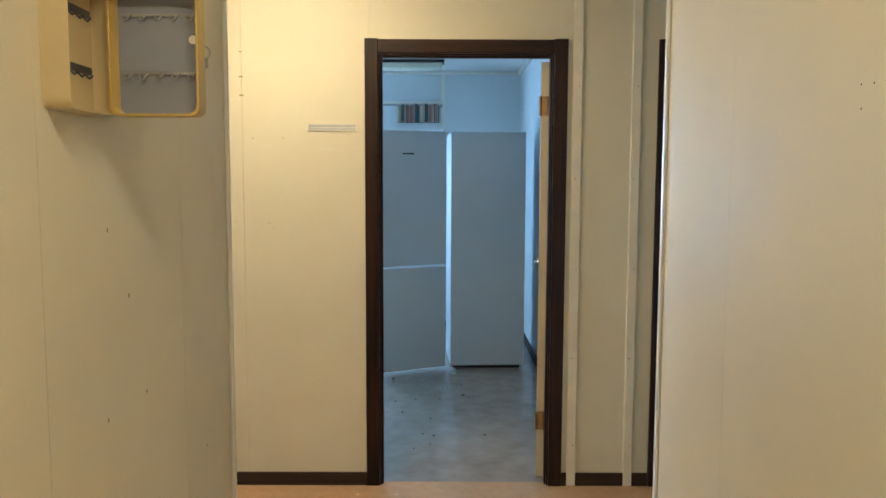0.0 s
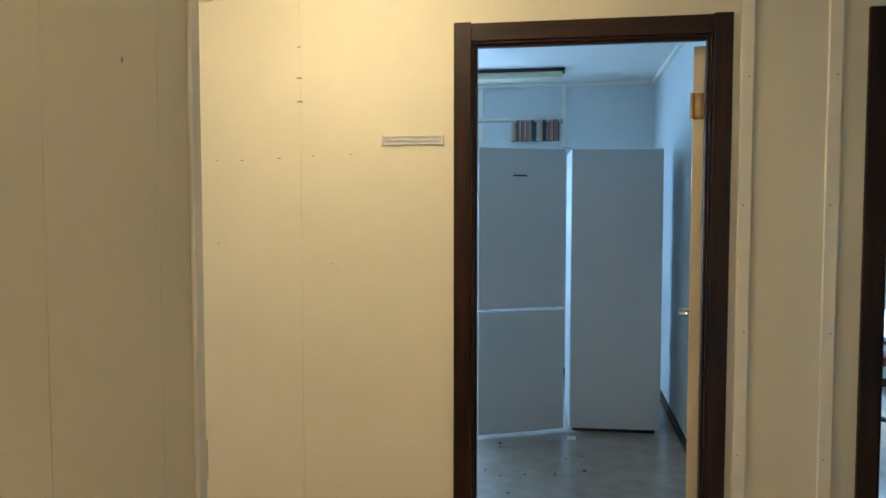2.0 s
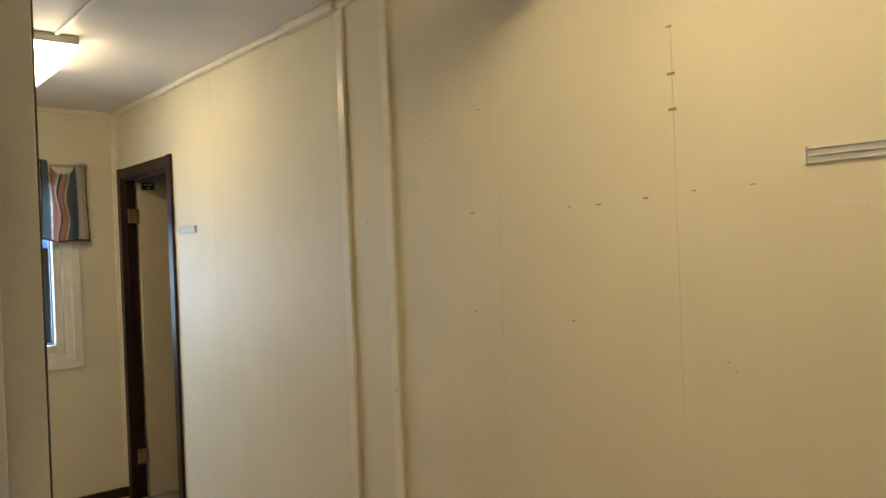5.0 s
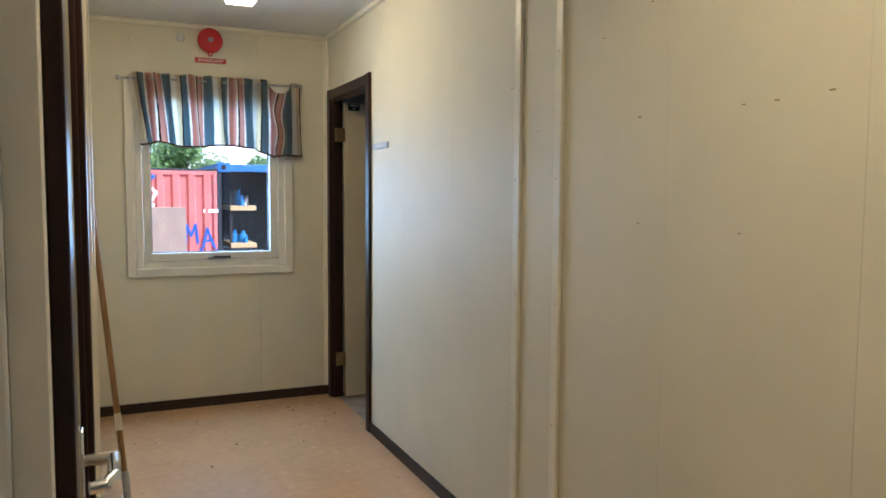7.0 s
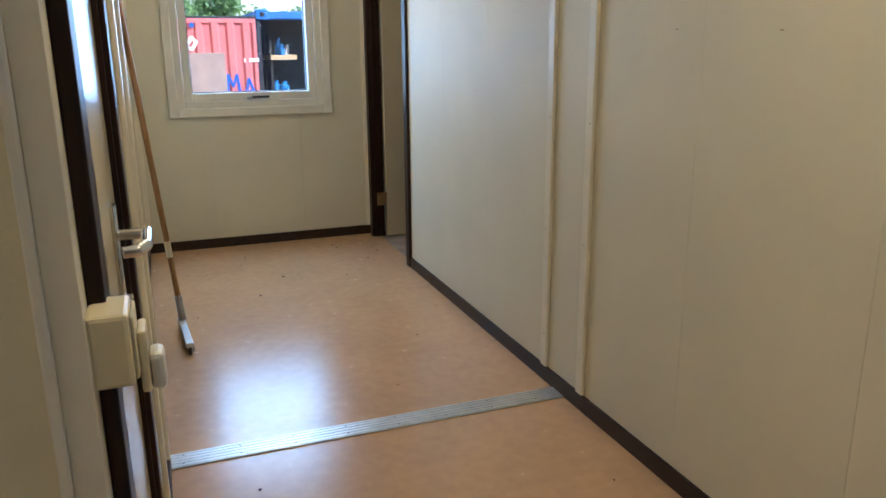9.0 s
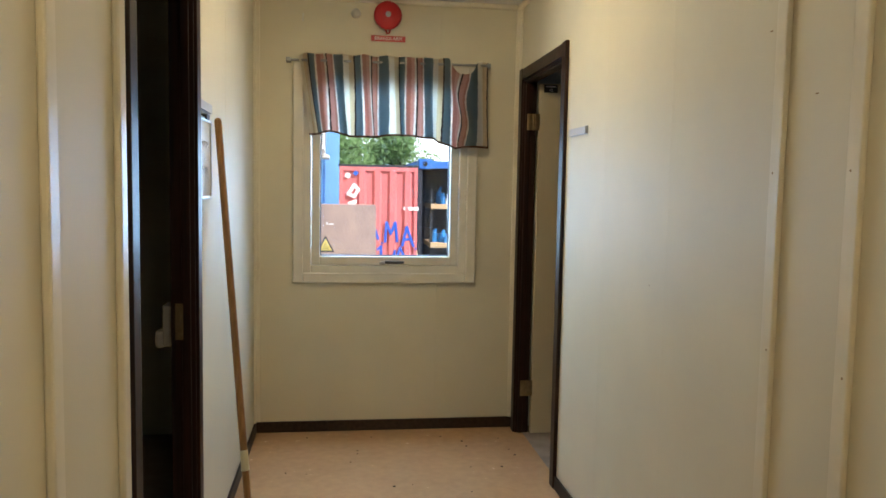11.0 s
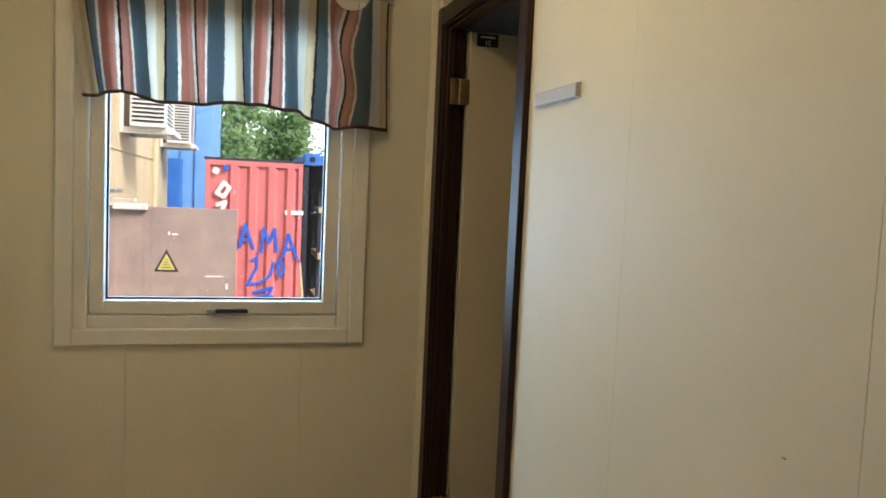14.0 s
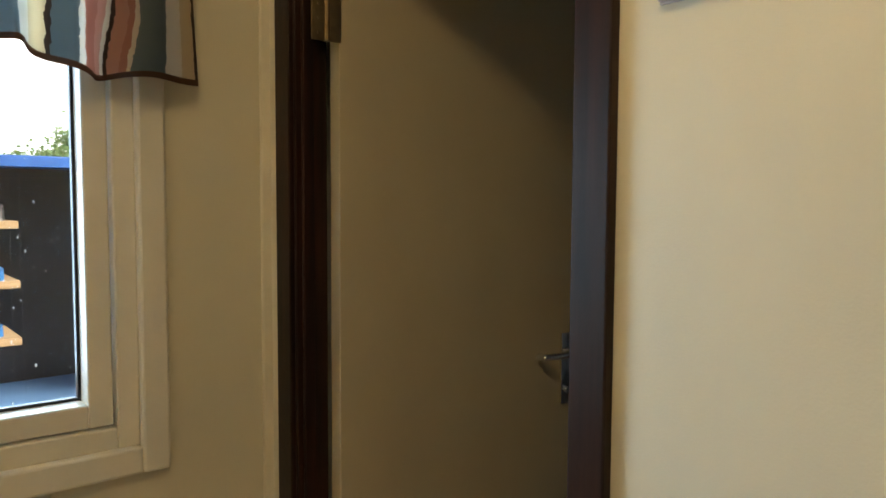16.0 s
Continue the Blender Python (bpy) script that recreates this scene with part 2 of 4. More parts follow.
def words(name, text, size, m, mat, parent=None, depth=0.0006):
    c = bpy.data.curves.new(name, "FONT")
    c.body, c.size, c.extrude = text, size, depth
    c.align_x, c.align_y = "CENTER", "CENTER"
    tmp = new(name + "_curve", c)
    me = bpy.data.meshes.new_from_object(tmp.evaluated_get(bpy.context.evaluated_depsgraph_get()))
    bpy.data.objects.remove(tmp)
    me.materials.clear()
    me.materials.append(mat)
    ob = new(name, me)
    if parent:
        ob.parent = parent
    ob.matrix_local = m
    return ob


def rects(lo, hi, z0, z1, holes):
    """The rectangles that are left of a wall from lo to hi with holes (a, b, bottom, top)."""
    out, at = [], lo
    for a, b, c, d in sorted(holes):
        a, b = max(a, lo), min(b, hi)
        if b <= a:
            continue
        if a > at:
            out.append((at, a, z0, z1))
        if c > z0:
            out.append((a, b, z0, c))
        if d < z1:
            out.append((a, b, d, z1))
        at = b
    if at < hi:
        out.append((at, hi, z0, z1))
    return out


def wall(name, axis, face, side, thick, lo, hi, top, holes=(), seams=None, mat=PAINT, label="", z0=0.0):
    """A wall on the plane axis = face whose body lies to side; panels 9 mm thick with open joints at the seams."""
    skin = 0.009 if seams is not None else 0.0
    core = Shape()
    for a, b, c, d in rects(lo, hi, z0, top, holes):
        if axis == "x":
            core.box(face + side * skin, face + side * thick, a, b, c, d)
        else:
            core.box(a, b, face + side * skin, face + side * thick, c, d)
    ob = tagged(core.make(name, mat), label or "cream-painted wall of site-cabin wall board", "wall", kind="structure")
    if seams is not None:
        cuts = [lo] + sorted(s for s in seams if lo < s < hi) + [hi]
        for p, q in zip(cuts, cuts[1:]):
            sh = Shape()
            gap = 0.0005
            for a, b, c, d in rects(p + gap, q - gap, z0, top, holes):
                if axis == "x":
                    sh.box(face, face + side * skin, a, b, c, d)
                else:
                    sh.box(a, b, face, face + side * skin, c, d)
            sh.make("wall_panel", mat, ob)
    return ob


def structure(ob, label, category):
    return tagged(ob, label, category, kind="structure")


# ---- setting: floors, ceilings, walls ----
H = 2.46
HR = 2.505
XF = 3.9
WT = 0.07
KS = -5.72
YL, YR, XA, XB = -4.383, -5.565, -1.431, -1.50

structure(Shape().box(-4.8, 0.035, -9, 0, -0.1, 0).make("floor_corridor", FLOOR), "worn tan linoleum floor with scuffs and grit", "floor")
structure(Shape().box(0.035, XF, -9, 0, -0.1, 0).make("floor_rooms", FLOOR_GREY), "shiny grey-beige linoleum floor", "floor")
structure(Shape().box(-4.8, XB - 0.035, -4.30, 0.0, -0.09, 0.003).make("floor_changing_room", FLOOR_GREY), "grey linoleum floor of the dark changing room", "floor")
structure(Shape().box(-4.8, 0.035, -9, 0, H, H + 0.08).make("ceiling_corridor", CEIL), "off-white painted corridor ceiling", "ceiling")
structure(Shape().box(0.035, XF, -9, 0, HR, HR + 0.08).make("ceiling_rooms", CEIL), "off-white painted ceiling of the side rooms", "ceiling")

D1, D2, D3 = (-5.472, -4.671), (-0.885, -0.110), (-6.82, -6.010)
DB, DA = (-2.495, -1.770), (-4.262, -3.690)
DT = 2.025
wall("wall_east", "x", 0, 1, WT, -9, 0, HR, [(*D1, 0, DT), (*D2, 0, DT), (*D3, 0, DT)],
     [-7.4, -6.41, -5.85, -5.58, -5.073, -4.625, -4.046, -3.455, -2.93, -2.655, -2.055, -1.464])
wall("wall_north", "y", 0, 1, 0.16, -1.5, 0.0, H, [(-1.235, -0.30, 0.915, 2.05)], [-1.064, -0.467])
wall("wall_north_rooms", "y", 0, 1, 0.16, WT, XF, HR, mat=PAINT_BLUE)
wall("wall_north_changing", "y", 0, 1, 0.16, -4.8, -1.5, H)
wall("wall_west_far", "x", XB, -1, WT, -2.80, 0, H, [(*DB, 0, DT)], [-2.2, -1.6, -1.05, -0.5])
wall("wall_west_near", "x", XA, -1, WT + 0.06, YL, -2.80, H, [(*DA, 0, DT)], [-3.20])
wall("wall_passage_left", "y", YL, 1, WT, -4.8, XA - WT - 0.06, H, [], [-3.6, -3.0, -2.408, -1.82])
wall("wall_passage_right", "y", YR, -1, WT, -4.8, XA, H, [], [-3.2, -2.52, -1.914])
wall("wall_corridor_south_west", "x", XA, -1, WT, -9, YR - WT, H, [], [-8.3, -7.7, -7.1, -6.5, -5.9])
wall("wall_south", "y", -9, -1, 0.16, -4.8, XF, HR)
wall("wall_back", "x", -4.8, -1, 0.16, -9, 0, H)
wall("wall_kitchen_south", "y", KS, -1, WT, WT, XF, HR, mat=PAINT_BLUE, label="pale wall between the kitchen and the meeting room")
wall("wall_kitchen_north", "y", -2.7, 1, WT, WT, XF, HR, mat=PAINT_BLUE, label="pale wall at the kitchen's end")
wall("wall_outer_east", "x", XF, 1, 0.16, -9, 0, HR, [(-4.10, -2.95, 0.90, 2.04), (-8.35, -7.05, 0.97, 2.10)], mat=PAINT_BLUE,
     label="pale outer wall with two windows")


def strip(name, mat, label, *boxes, bevel=0.002, cat="trim"):
    s = Shape()
    for b in boxes:
        s.box(*b, bevel)
    return structure(s.make(name, mat), label, cat)


# baseboards
bh, bt = 0.062, 0.012
for n, b in enumerate([
        (-bt, 0, -9, D3[0] - 0.065, 0, bh), (-bt, 0, D3[1] + 0.065, D1[0] - 0.045, 0, bh), (-bt, 0, D1[1] + 0.06, D2[0] - 0.06, 0, bh),
        (XB, 0, -bt, 0, 0, bh), (XB, XB + bt, DB[1] + 0.06, -bt, 0, bh), (XB, XB + bt, -2.79, DB[0] - 0.06, 0, bh),
        (XA, XA + bt, DA[1] + 0.06, -2.80, 0, bh), (XA, XA + bt, -9, YR - 0.03, 0, bh),
        (-4.8, XA - 0.03, YL - bt, YL, 0, bh), (-4.8, XA - 0.03, YR, YR + bt, 0, bh),
        (XF - bt, XF, KS, -2.7, 0, 0.07), (WT + 0.9, XF - bt, KS, KS + bt, 0, 0.07), (XF - bt, XF, -9, KS - WT, 0, 0.07)]):
    strip("baseboard", BASE, "dark brown wooden baseboard", b)

# cover battens over the module joints, corner beads and ceiling coves
for y in (-2.655, -2.93, -5.58, -5.85):
    strip("trim_batten", TRIM, "cream-painted vertical cover batten", (-0.014, 0, y - 0.022, y + 0.022, bh if y > -5 else 0.0, H), bevel=0.004)
for y in (-3.20, -2.855):
    strip("trim_batten", TRIM, "cream-painted vertical cover batten", (XA, XA + 0.014, y - 0.02, y + 0.02, bh, H), bevel=0.004)
for x, s in ((0, -1), (XB, 1)):
    strip("trim_corner", TRIM, "cream corner bead", (x, x + s * 0.032, -0.012, 0, bh, H), bevel=0.003)
    strip("trim_corner", TRIM, "cream corner bead", (x, x + s * 0.012, -0.040, -0.012, bh, H), bevel=0.003)
strip("trim_cove", TRIM, "cream cove along the ceiling", (-0.028, 0, -9, -2.66, H - 0.028, H), (-0.028, 0, -2.26, 0, H - 0.028, H), (-0.045, 0, -2.66, -2.26, H - 0.036, H), bevel=0.008)
strip("trim_cove", TRIM, "cream cove along the ceiling", (XB, XB + 0.028, -2.8, 0, H - 0.028, H), bevel=0.008)
strip("trim_cove", TRIM, "cream cove along the ceiling", (XB + 0.028, -0.028, -0.028, 0, H - 0.028, H), bevel=0.008)
# corner beads at the passage's mouth
for y, s in ((YL, -1), (YR, 1)):
    strip("trim_corner", WPLASTIC, "pale plastic corner bead at the passage mouth", (XA - 0.038, XA - 0.027, y, y + s * 0.009, 0, H), bevel=0.003)
    strip("trim_corner", WHITE, "pale plastic corner bead at the passage mouth", (XA - 0.027, XA + 0.002, y, y + s * 0.003, 0, H), (XA, XA + 0.002, y - s * 0.03, y, 0, H), bevel=0.001)
# cover battens in the kitchen
for y in (-4.97, -4.27):
    strip("trim_batten", WHITE, "white vertical cover batten", (XF - 0.014, XF, y - 0.02, y + 0.02, 0.07, HR), bevel=0.003)
strip("trim_cove", WHITE, "white cove along the ceiling", (XF - 0.03, XF, KS, -2.7, HR - 0.03, HR), (WT, XF - 0.03, KS, KS + 0.03, HR - 0.03, HR), bevel=0.006)
strip("trim_rail", WHITE, "white horizontal rail over the window", (XF - 0.014, XF, -4.95, -2.7, 2.195, 2.225), bevel=0.003)

# aluminium threshold strip over the module joint
th = Shape().box(XB + 0.05, -0.013, -2.828, -2.738, 0.0, 0.005, 0.002)
for i in range(5):
    th.box(XB + 0.05, -0.013, -2.821 + i * 0.018, -2.812 + i * 0.018, 0.005, 0.0065)
thr = structure(th.make("trim_threshold", ALU), "ribbed aluminium threshold strip screwed to the floor", "threshold")
for i in range(8):
    for y in (-2.808, -2.758):
        Shape().rod((-1.38 + i * 0.18, y, 0.004), (-1.38 + i * 0.18, y, 0.0085), 0.005, 0.003, 8).make("screw", STEEL, thr)


def door_frame(name, axis, face, side, lo, hi, near_depth=WT, stop_at=0.006):
    """Dark casing on the corridor side, lining through the wall and a stepped stop."""
    p = structure(new(name), "dark-stained wooden door frame", "door frame")
    w, o = 0.062, 0.016

    def put(sh, a, b, c0, c1, z0, z1, bev=0.003):
        if axis == "x":
            sh.box(c0, c1, a, b, z0, z1, bev)
        else:
            sh.box(a, b, c0, c1, z0, z1, bev)
        return sh
    f0, f1 = face - side * o, face
    for a, b in ((lo - w, lo - 0.001), (hi + 0.001, hi + w)):
        put(Shape(), a, b, f0 - side * 0.002, f1, 0, DT + w + 0.004).make("casing", DARKWOOD, p)
    put(Shape(), lo - 0.001, hi + 0.001, f0, f1, DT + 0.001, DT + w).make("casing", DARKWOOD_H, p)
    b0, b1 = face - side * 0.008, face + side * near_depth
    lin = Shape()
    put(lin, lo, lo + 0.008, b0, b1, 0, DT)
    put(lin, hi - 0.008, hi, b0, b1, 0, DT)
    lin.make("lining", DARKWOOD, p)
    put(Shape(), lo + 0.008, hi - 0.008, b0, b1, DT - 0.008, DT).make("lining", DARKWOOD_H, p)
    s0, s1 = face + side * stop_at, face + side * (stop_at + 0.028)
    st = Shape()
    put(st, lo + 0.008, lo + 0.017, s0, s1, 0, DT - 0.008)
    put(st, hi - 0.017, hi - 0.008, s0, s1, 0, DT - 0.008)
    put(st, lo + 0.017, hi - 0.017, s0, s1, DT - 0.017, DT - 0.008)
    st.make("stop", DARKWOOD, p)
    return p


door_frame("door_frame_kitchen", "x", 0, 1, *D1)
door_frame("door_frame_end", "x", 0, 1, *D2)
door_frame("door_frame_meeting", "x", 0, 1, *D3)
door_frame("door_frame_changing", "x", XB, -1, *DB)
door_frame("door_frame_closed", "x", XA, -1, *DA, 0.13, 0.046)


def handle(parent, x, y, z, out, along):
    """A lever handle on a long back plate: out is the way off the leaf, along the lever's way."""
    o, a, c = Vector(out), Vector(along), Vector((x, y, z))
    s = Shape()
    m = Matrix.Translation(c + o * 0.004) @ Matrix((o, a, Vector((0, 0, 1)))).transposed().to_4x4()
    s.box(-0.004, 0.004, -0.018, 0.018, -0.15, 0.05, 0.003, m)
    s.rod(c, c + o * 0.05, 0.010)
    p0 = c + o * 0.05
    s.tube([p0 - a * 0.004, p0 + a * 0.03, p0 + a * 0.085, p0 + a * 0.118 - o * 0.012, p0 + a * 0.122 - o * 0.032], 0.0095, 12)
    s.rod(c - Vector((0, 0, 0.11)), c - Vector((0, 0, 0.11)) + o * 0.018, 0.010)
    return s.make("handle", CHROME, parent, smooth=True)


def hinge(parent, x, y, z, d):
    s = Shape().rod((x, y, z - 0.045), (x, y, z + 0.045), 0.008, n=10)
    s.box(x - 0.036 * d, x - 0.004 * d, y - 0.004, y + 0.001, z - 0.045, z + 0.045, 0.001)
    s.box(x + 0.002 * d, x + 0.034 * d, y - 0.004, y + 0.001, z - 0.045, z + 0.045, 0.001)
    for dz in (-0.03, 0.0, 0.03):
        s.rod((x - 0.02 * d, y - 0.006, z + dz), (x - 0.02 * d, y, z + dz), 0.004, n=8)
    return s.make("hinge", BRASS, parent, smooth=True)


def leaf(name, label, width, m, flip=1, both=True):
    """A flush door leaf that runs along +x from its hinges; flip: the side that its thickness takes."""
    p = thing(name, label, "door", m)
    Shape().box(0.003, width, 0, 0.038 * flip, 0.008, 2.003, 0.002).make("leaf", LEAFPAINT, p)
    handle(p, width - 0.07, 0.038 * flip if flip > 0 else 0, 1.0, (0, 1, 0), (-1, 0, 0))
    if both:
        handle(p, width - 0.07, 0 if flip > 0 else 0.038 * flip, 1.0, (0, -1, 0), (-1, 0, 0))
    return p


M1 = pose(WT + 0.006, D1[0] + 0.010, 0, 0, 0, -10)
d1 = leaf("door", "beige flush door, open into the kitchen against its wall", 0.79, M1, 1, False)
for z in (1.80, 0.29):
    s = Shape().box(0.0005, 0.0035, 0.003, 0.034, z - 0.045, z + 0.045, 0.001)
    s.rod((0.0, 0.040, z - 0.045), (0.0, 0.040, z + 0.045), 0.007, n=10)
    for dz in (-0.03, 0.03):
        s.rod((-0.001, 0.016, z + dz), (0.003, 0.016, z + dz), 0.004, n=8)
    s.make("hinge", BRASS, d1, smooth=True)
d2 = leaf("door", "beige flush door, standing open into a dark room", 0.80, pose(WT + 0.002, D2[1] - 0.012, 0), -1)
for z in (1.79, 0.275):
    hinge(d2, -0.029, -0.040, z, 1)
sg = tagged(Shape().box(WT + 0.028, WT + 0.108, -0.1625, -0.1605, 1.955, 2.0, 0.0005).make("door_sign", BLACK), "small black room number sign on the door", "sign")
words("number", "12", 0.022, pose(WT + 0.068, -0.163, 1.968, 90), WHITEINK, sg)
Shape().box(WT + 0.04, WT + 0.096, -0.1632, -0.1625, 1.985, 1.991).make("lettering", WHITEINK, sg)

pA = thing("door", "beige flush door with chrome lever, shut, beside the passage", "door")
Shape().box(XA - 0.040, XA - 0.001, DA[0] + 0.016, DA[1] - 0.016, 0.014, 2.009, 0.002).make("leaf", LEAFPAINT, pA)
handle(pA, XA - 0.001, DA[1] - 0.14, 1.00, (1, 0, 0), (0, -1, 0))
# strike plate on the changing-room frame
stp = Shape().box(XB - 0.055, XB - 0.030, DB[1] - 0.0175, DB[1] - 0.0145, 0.90, 1.02, 0.001)
stp.box(XB - 0.048, XB - 0.038, DB[1] - 0.0185, DB[1] - 0.0175, 0.94, 0.99)
tagged(stp.make("strike_plate", BRASS), "brass strike plate on the dark door frame", "strike plate")

# ---- the end window ----


def window(name, label, x0, x1, z0, z1, m, mullions=(), mat=WHITE, casing=True):
    """A window in a wall: x runs along the wall, y out of the room; the opening is x0..x1, z0..z1."""
    p = tagged(new(name), label, "window", kind="structure")
    p.matrix_world = m

    def ring(nm, a0, a1, b0, b1, w, y0, y1, bev=0.004):
        s = Shape()
        s.box(a0, a0 + w, y0, y1, b0, b1, bev).box(a1 - w, a1, y0, y1, b0, b1, bev)
        s.box(a0 + w, a1 - w, y0, y1, b0, b0 + w, bev).box(a0 + w, a1 - w, y0, y1, b1 - w, b1, bev)
        return s.make(nm, mat, p)
    if casing:
        ring("casing", x0 - 0.052, x1 + 0.052, z0 - 0.052, z1 + 0.052, 0.056, -0.026, -0.001, 0.006)
    ring("frame", x0 + 0.001, x1 - 0.001, z0 + 0.001, z1 - 0.001, 0.045, -0.004, 0.10)
    edges = [x0 + 0.046] + list(mullions) + [x1 - 0.046]
    for a, b in zip(edges, edges[1:]):
        ring("sash", a + 0.004, b - 0.004, z0 + 0.049, z1 - 0.049, 0.047, 0.006, 0.075)
        ring("gasket", a + 0.048, b - 0.048, z0 + 0.093, z1 - 0.093, 0.009, 0.058, 0.074, 0.001).data.materials[0] = BLACK
        g = Shape().box(a + 0.050, b - 0.050, 0.062, 0.068, z0 + 0.095, z1 - 0.095).make("pane", GLASS, p)
        g.visible_shadow = False
    for a in mullions:
        Shape().box(a - 0.018, a + 0.018, 0.0, 0.08, z0 + 0.046, z1 - 0.046, 0.003).make("mullion", mat, p)
    return p


w1 = window("window_1", "white-painted window with side-hung sash and casing", -1.235, -0.298, 0.917, 2.048, pose(0, 0, 0))
hs = Shape().box(-0.80, -0.765, -0.012, 0.008, 0.968, 0.984, 0.003).box(-0.790, -0.765, -0.020, -0.008, 0.976, 0.988, 0.004)
hs.rod((-0.782, 0.0, 0.976), (-0.782, -0.03, 0.976), 0.008)
hs.make("handle", STEEL, w1, smooth=True)
Shape().box(-0.770, -0.660, -0.034, -0.020, 0.976, 0.992, 0.005).make("lever", BLACK, w1, smooth=True)
rnd = random.Random(3)
dr = Shape()
for k in range(170):
    x, z = rnd.uniform(-1.13, -0.385) * 0.5 + 0.5 * rnd.uniform(-0.62, -0.385), rnd.uniform(1.02, 1.72)
    r = rnd.uniform(0.0007, 0.0019)
    dr.ball((x, 0.0686, z), r, (1, 0.4, rnd.choice((1, 1, 2.2))), 6)
tagged(dr.make("rain_drops", WATER), "rain drops dried on the window pane", "rain drops", kind="stuff")
window("window_2", "white window of the kitchen", 2.951, 4.099, 0.901, 2.039, pose(XF, 0, 0, 0, 0, -90), (3.3,))
window("window_3", "white double window of the meeting room", 7.051, 8.349, 0.971, 2.099, pose(XF, 0, 0, 0, 0, -90), (7.41,))

# curtain with printed stripes on a rod


def stripes(name, seed=4, soft=0.68):
    m = bpy.data.materials.new(name)
    m.use_nodes = True
    nt = m.node_tree
    b = nt.nodes["Principled BSDF"]
    uv = nt.nodes.new("ShaderNodeUVMap")
    sep = nt.nodes.new("ShaderNodeSeparateXYZ")
    nz = nt.nodes.new("ShaderNodeTexNoise")
    nz.inputs["Scale"].default_value = 26
    add = nt.nodes.new("ShaderNodeMath")
    add.operation, add.inputs[1].default_value = "MULTIPLY_ADD", 0.035
    ramp = nt.nodes.new("ShaderNodeValToRGB")
    ramp.color_ramp.interpolation = "CONSTANT"
    cream, rose, green, gold, black, pink = (0.82, 0.78, 0.70), (0.56, 0.31, 0.25), (0.20, 0.26, 0.28), (0.70, 0.60, 0.44), (0.10, 0.075, 0.065), (0.66, 0.42, 0.35)
    seq = [(0, green), (0.20, cream), (0.33, gold), (0.43, black), (0.46, green), (0.58, cream), (0.62, rose), (0.71, pink), (0.78, cream), (0.82, black), (0.85, pink), (0.93, rose), (0.97, cream)]
    el = ramp.color_ramp.elements
    el[0].color = (*seq[0][1], 1)
    el[1].position, el[1].color = seq[1][0], (*seq[1][1], 1)
    for p, c in seq[2:]:
        e = el.new(p)
        e.color = (*c, 1)
    fr = nt.nodes.new("ShaderNodeMath")
    fr.operation = "FRACT"
    nt.links.new(uv.outputs[0], sep.inputs[0])
    nt.links.new(uv.outputs[0], nz.inputs["Vector"])
    nt.links.new(nz.outputs["Fac"], add.inputs[0])
    off = nt.nodes.new("ShaderNodeMath")
    off.inputs[1].default_value = 0.24
    nt.links.new(sep.outputs["X"], off.inputs[0])
    nt.links.new(off.outputs[0], add.inputs[2])
    nt.links.new(add.outputs[0], fr.inputs[0])
    nt.links.new(fr.outputs[0], ramp.inputs[0])
    # hem along the lower edge
    hem = nt.nodes.new("ShaderNodeMath")
    hem.operation, hem.inputs[1].default_value = "LESS_THAN", 0.025
    nt.links.new(sep.outputs["Y"], hem.inputs[0])
    mx = nt.nodes.new("ShaderNodeMix")
    mx.data_type = "RGBA"
    mx.inputs["B"].default_value = (0.15, 0.08, 0.05, 1)
    nt.links.new(hem.outputs[0], mx.inputs["Factor"])
    nt.links.new(ramp.outputs[0], mx.inputs["A"])
    nt.links.new(mx.outputs["Result"], b.inputs["Base Color"])
    b.inputs["Roughness"].default_value = 0.9
    tr = nt.nodes.new("ShaderNodeBsdfTranslucent")
    nt.links.new(mx.outputs["Result"], tr.inputs["Color"])
    ms = nt.nodes.new("ShaderNodeMixShader")
    ms.inputs[0].default_value = soft
    nt.links.new(b.outputs[0], ms.inputs[1])
    nt.links.new(tr.outputs[0], ms.inputs[2])
    nt.links.new(ms.outputs[0], nt.nodes["Material Output"].inputs["Surface"])
    return m


CURTAIN = stripes("striped_curtain_cloth")


def curtain(name, label, place, nx=150, nz=26, repeat=4.2):
    """place(u, v) gives the cloth's point; u along the rod, v from the hem up."""
    me = bpy.data.meshes.new(name)
    vs = [place(i / nx, j / nz) for j in range(nz + 1) for i in range(nx + 1)]
    fs = [(j * (nx + 1) + i, j * (nx + 1) + i + 1, (j + 1) * (nx + 1) + i + 1, (j + 1) * (nx + 1) + i) for j in range(nz) for i in range(nx)]
    me.from_pydata(vs, [], fs)
    uv = me.uv_layers.new(name="UVMap")
    for lp in me.loops:
        i, j = lp.vertex_index % (nx + 1), lp.vertex_index // (nx + 1)
        uv.data[lp.index].uv = (i / nx * repeat, j / nz)
    me.materials.append(CURTAIN)
    for p in me.polygons:
        p.use_smooth = True
    ob = tagged(new(name, me), label, "curtain")
    md = ob.modifiers.new("thickness", "SOLIDIFY")
    md.thickness = 0.0015
    return ob


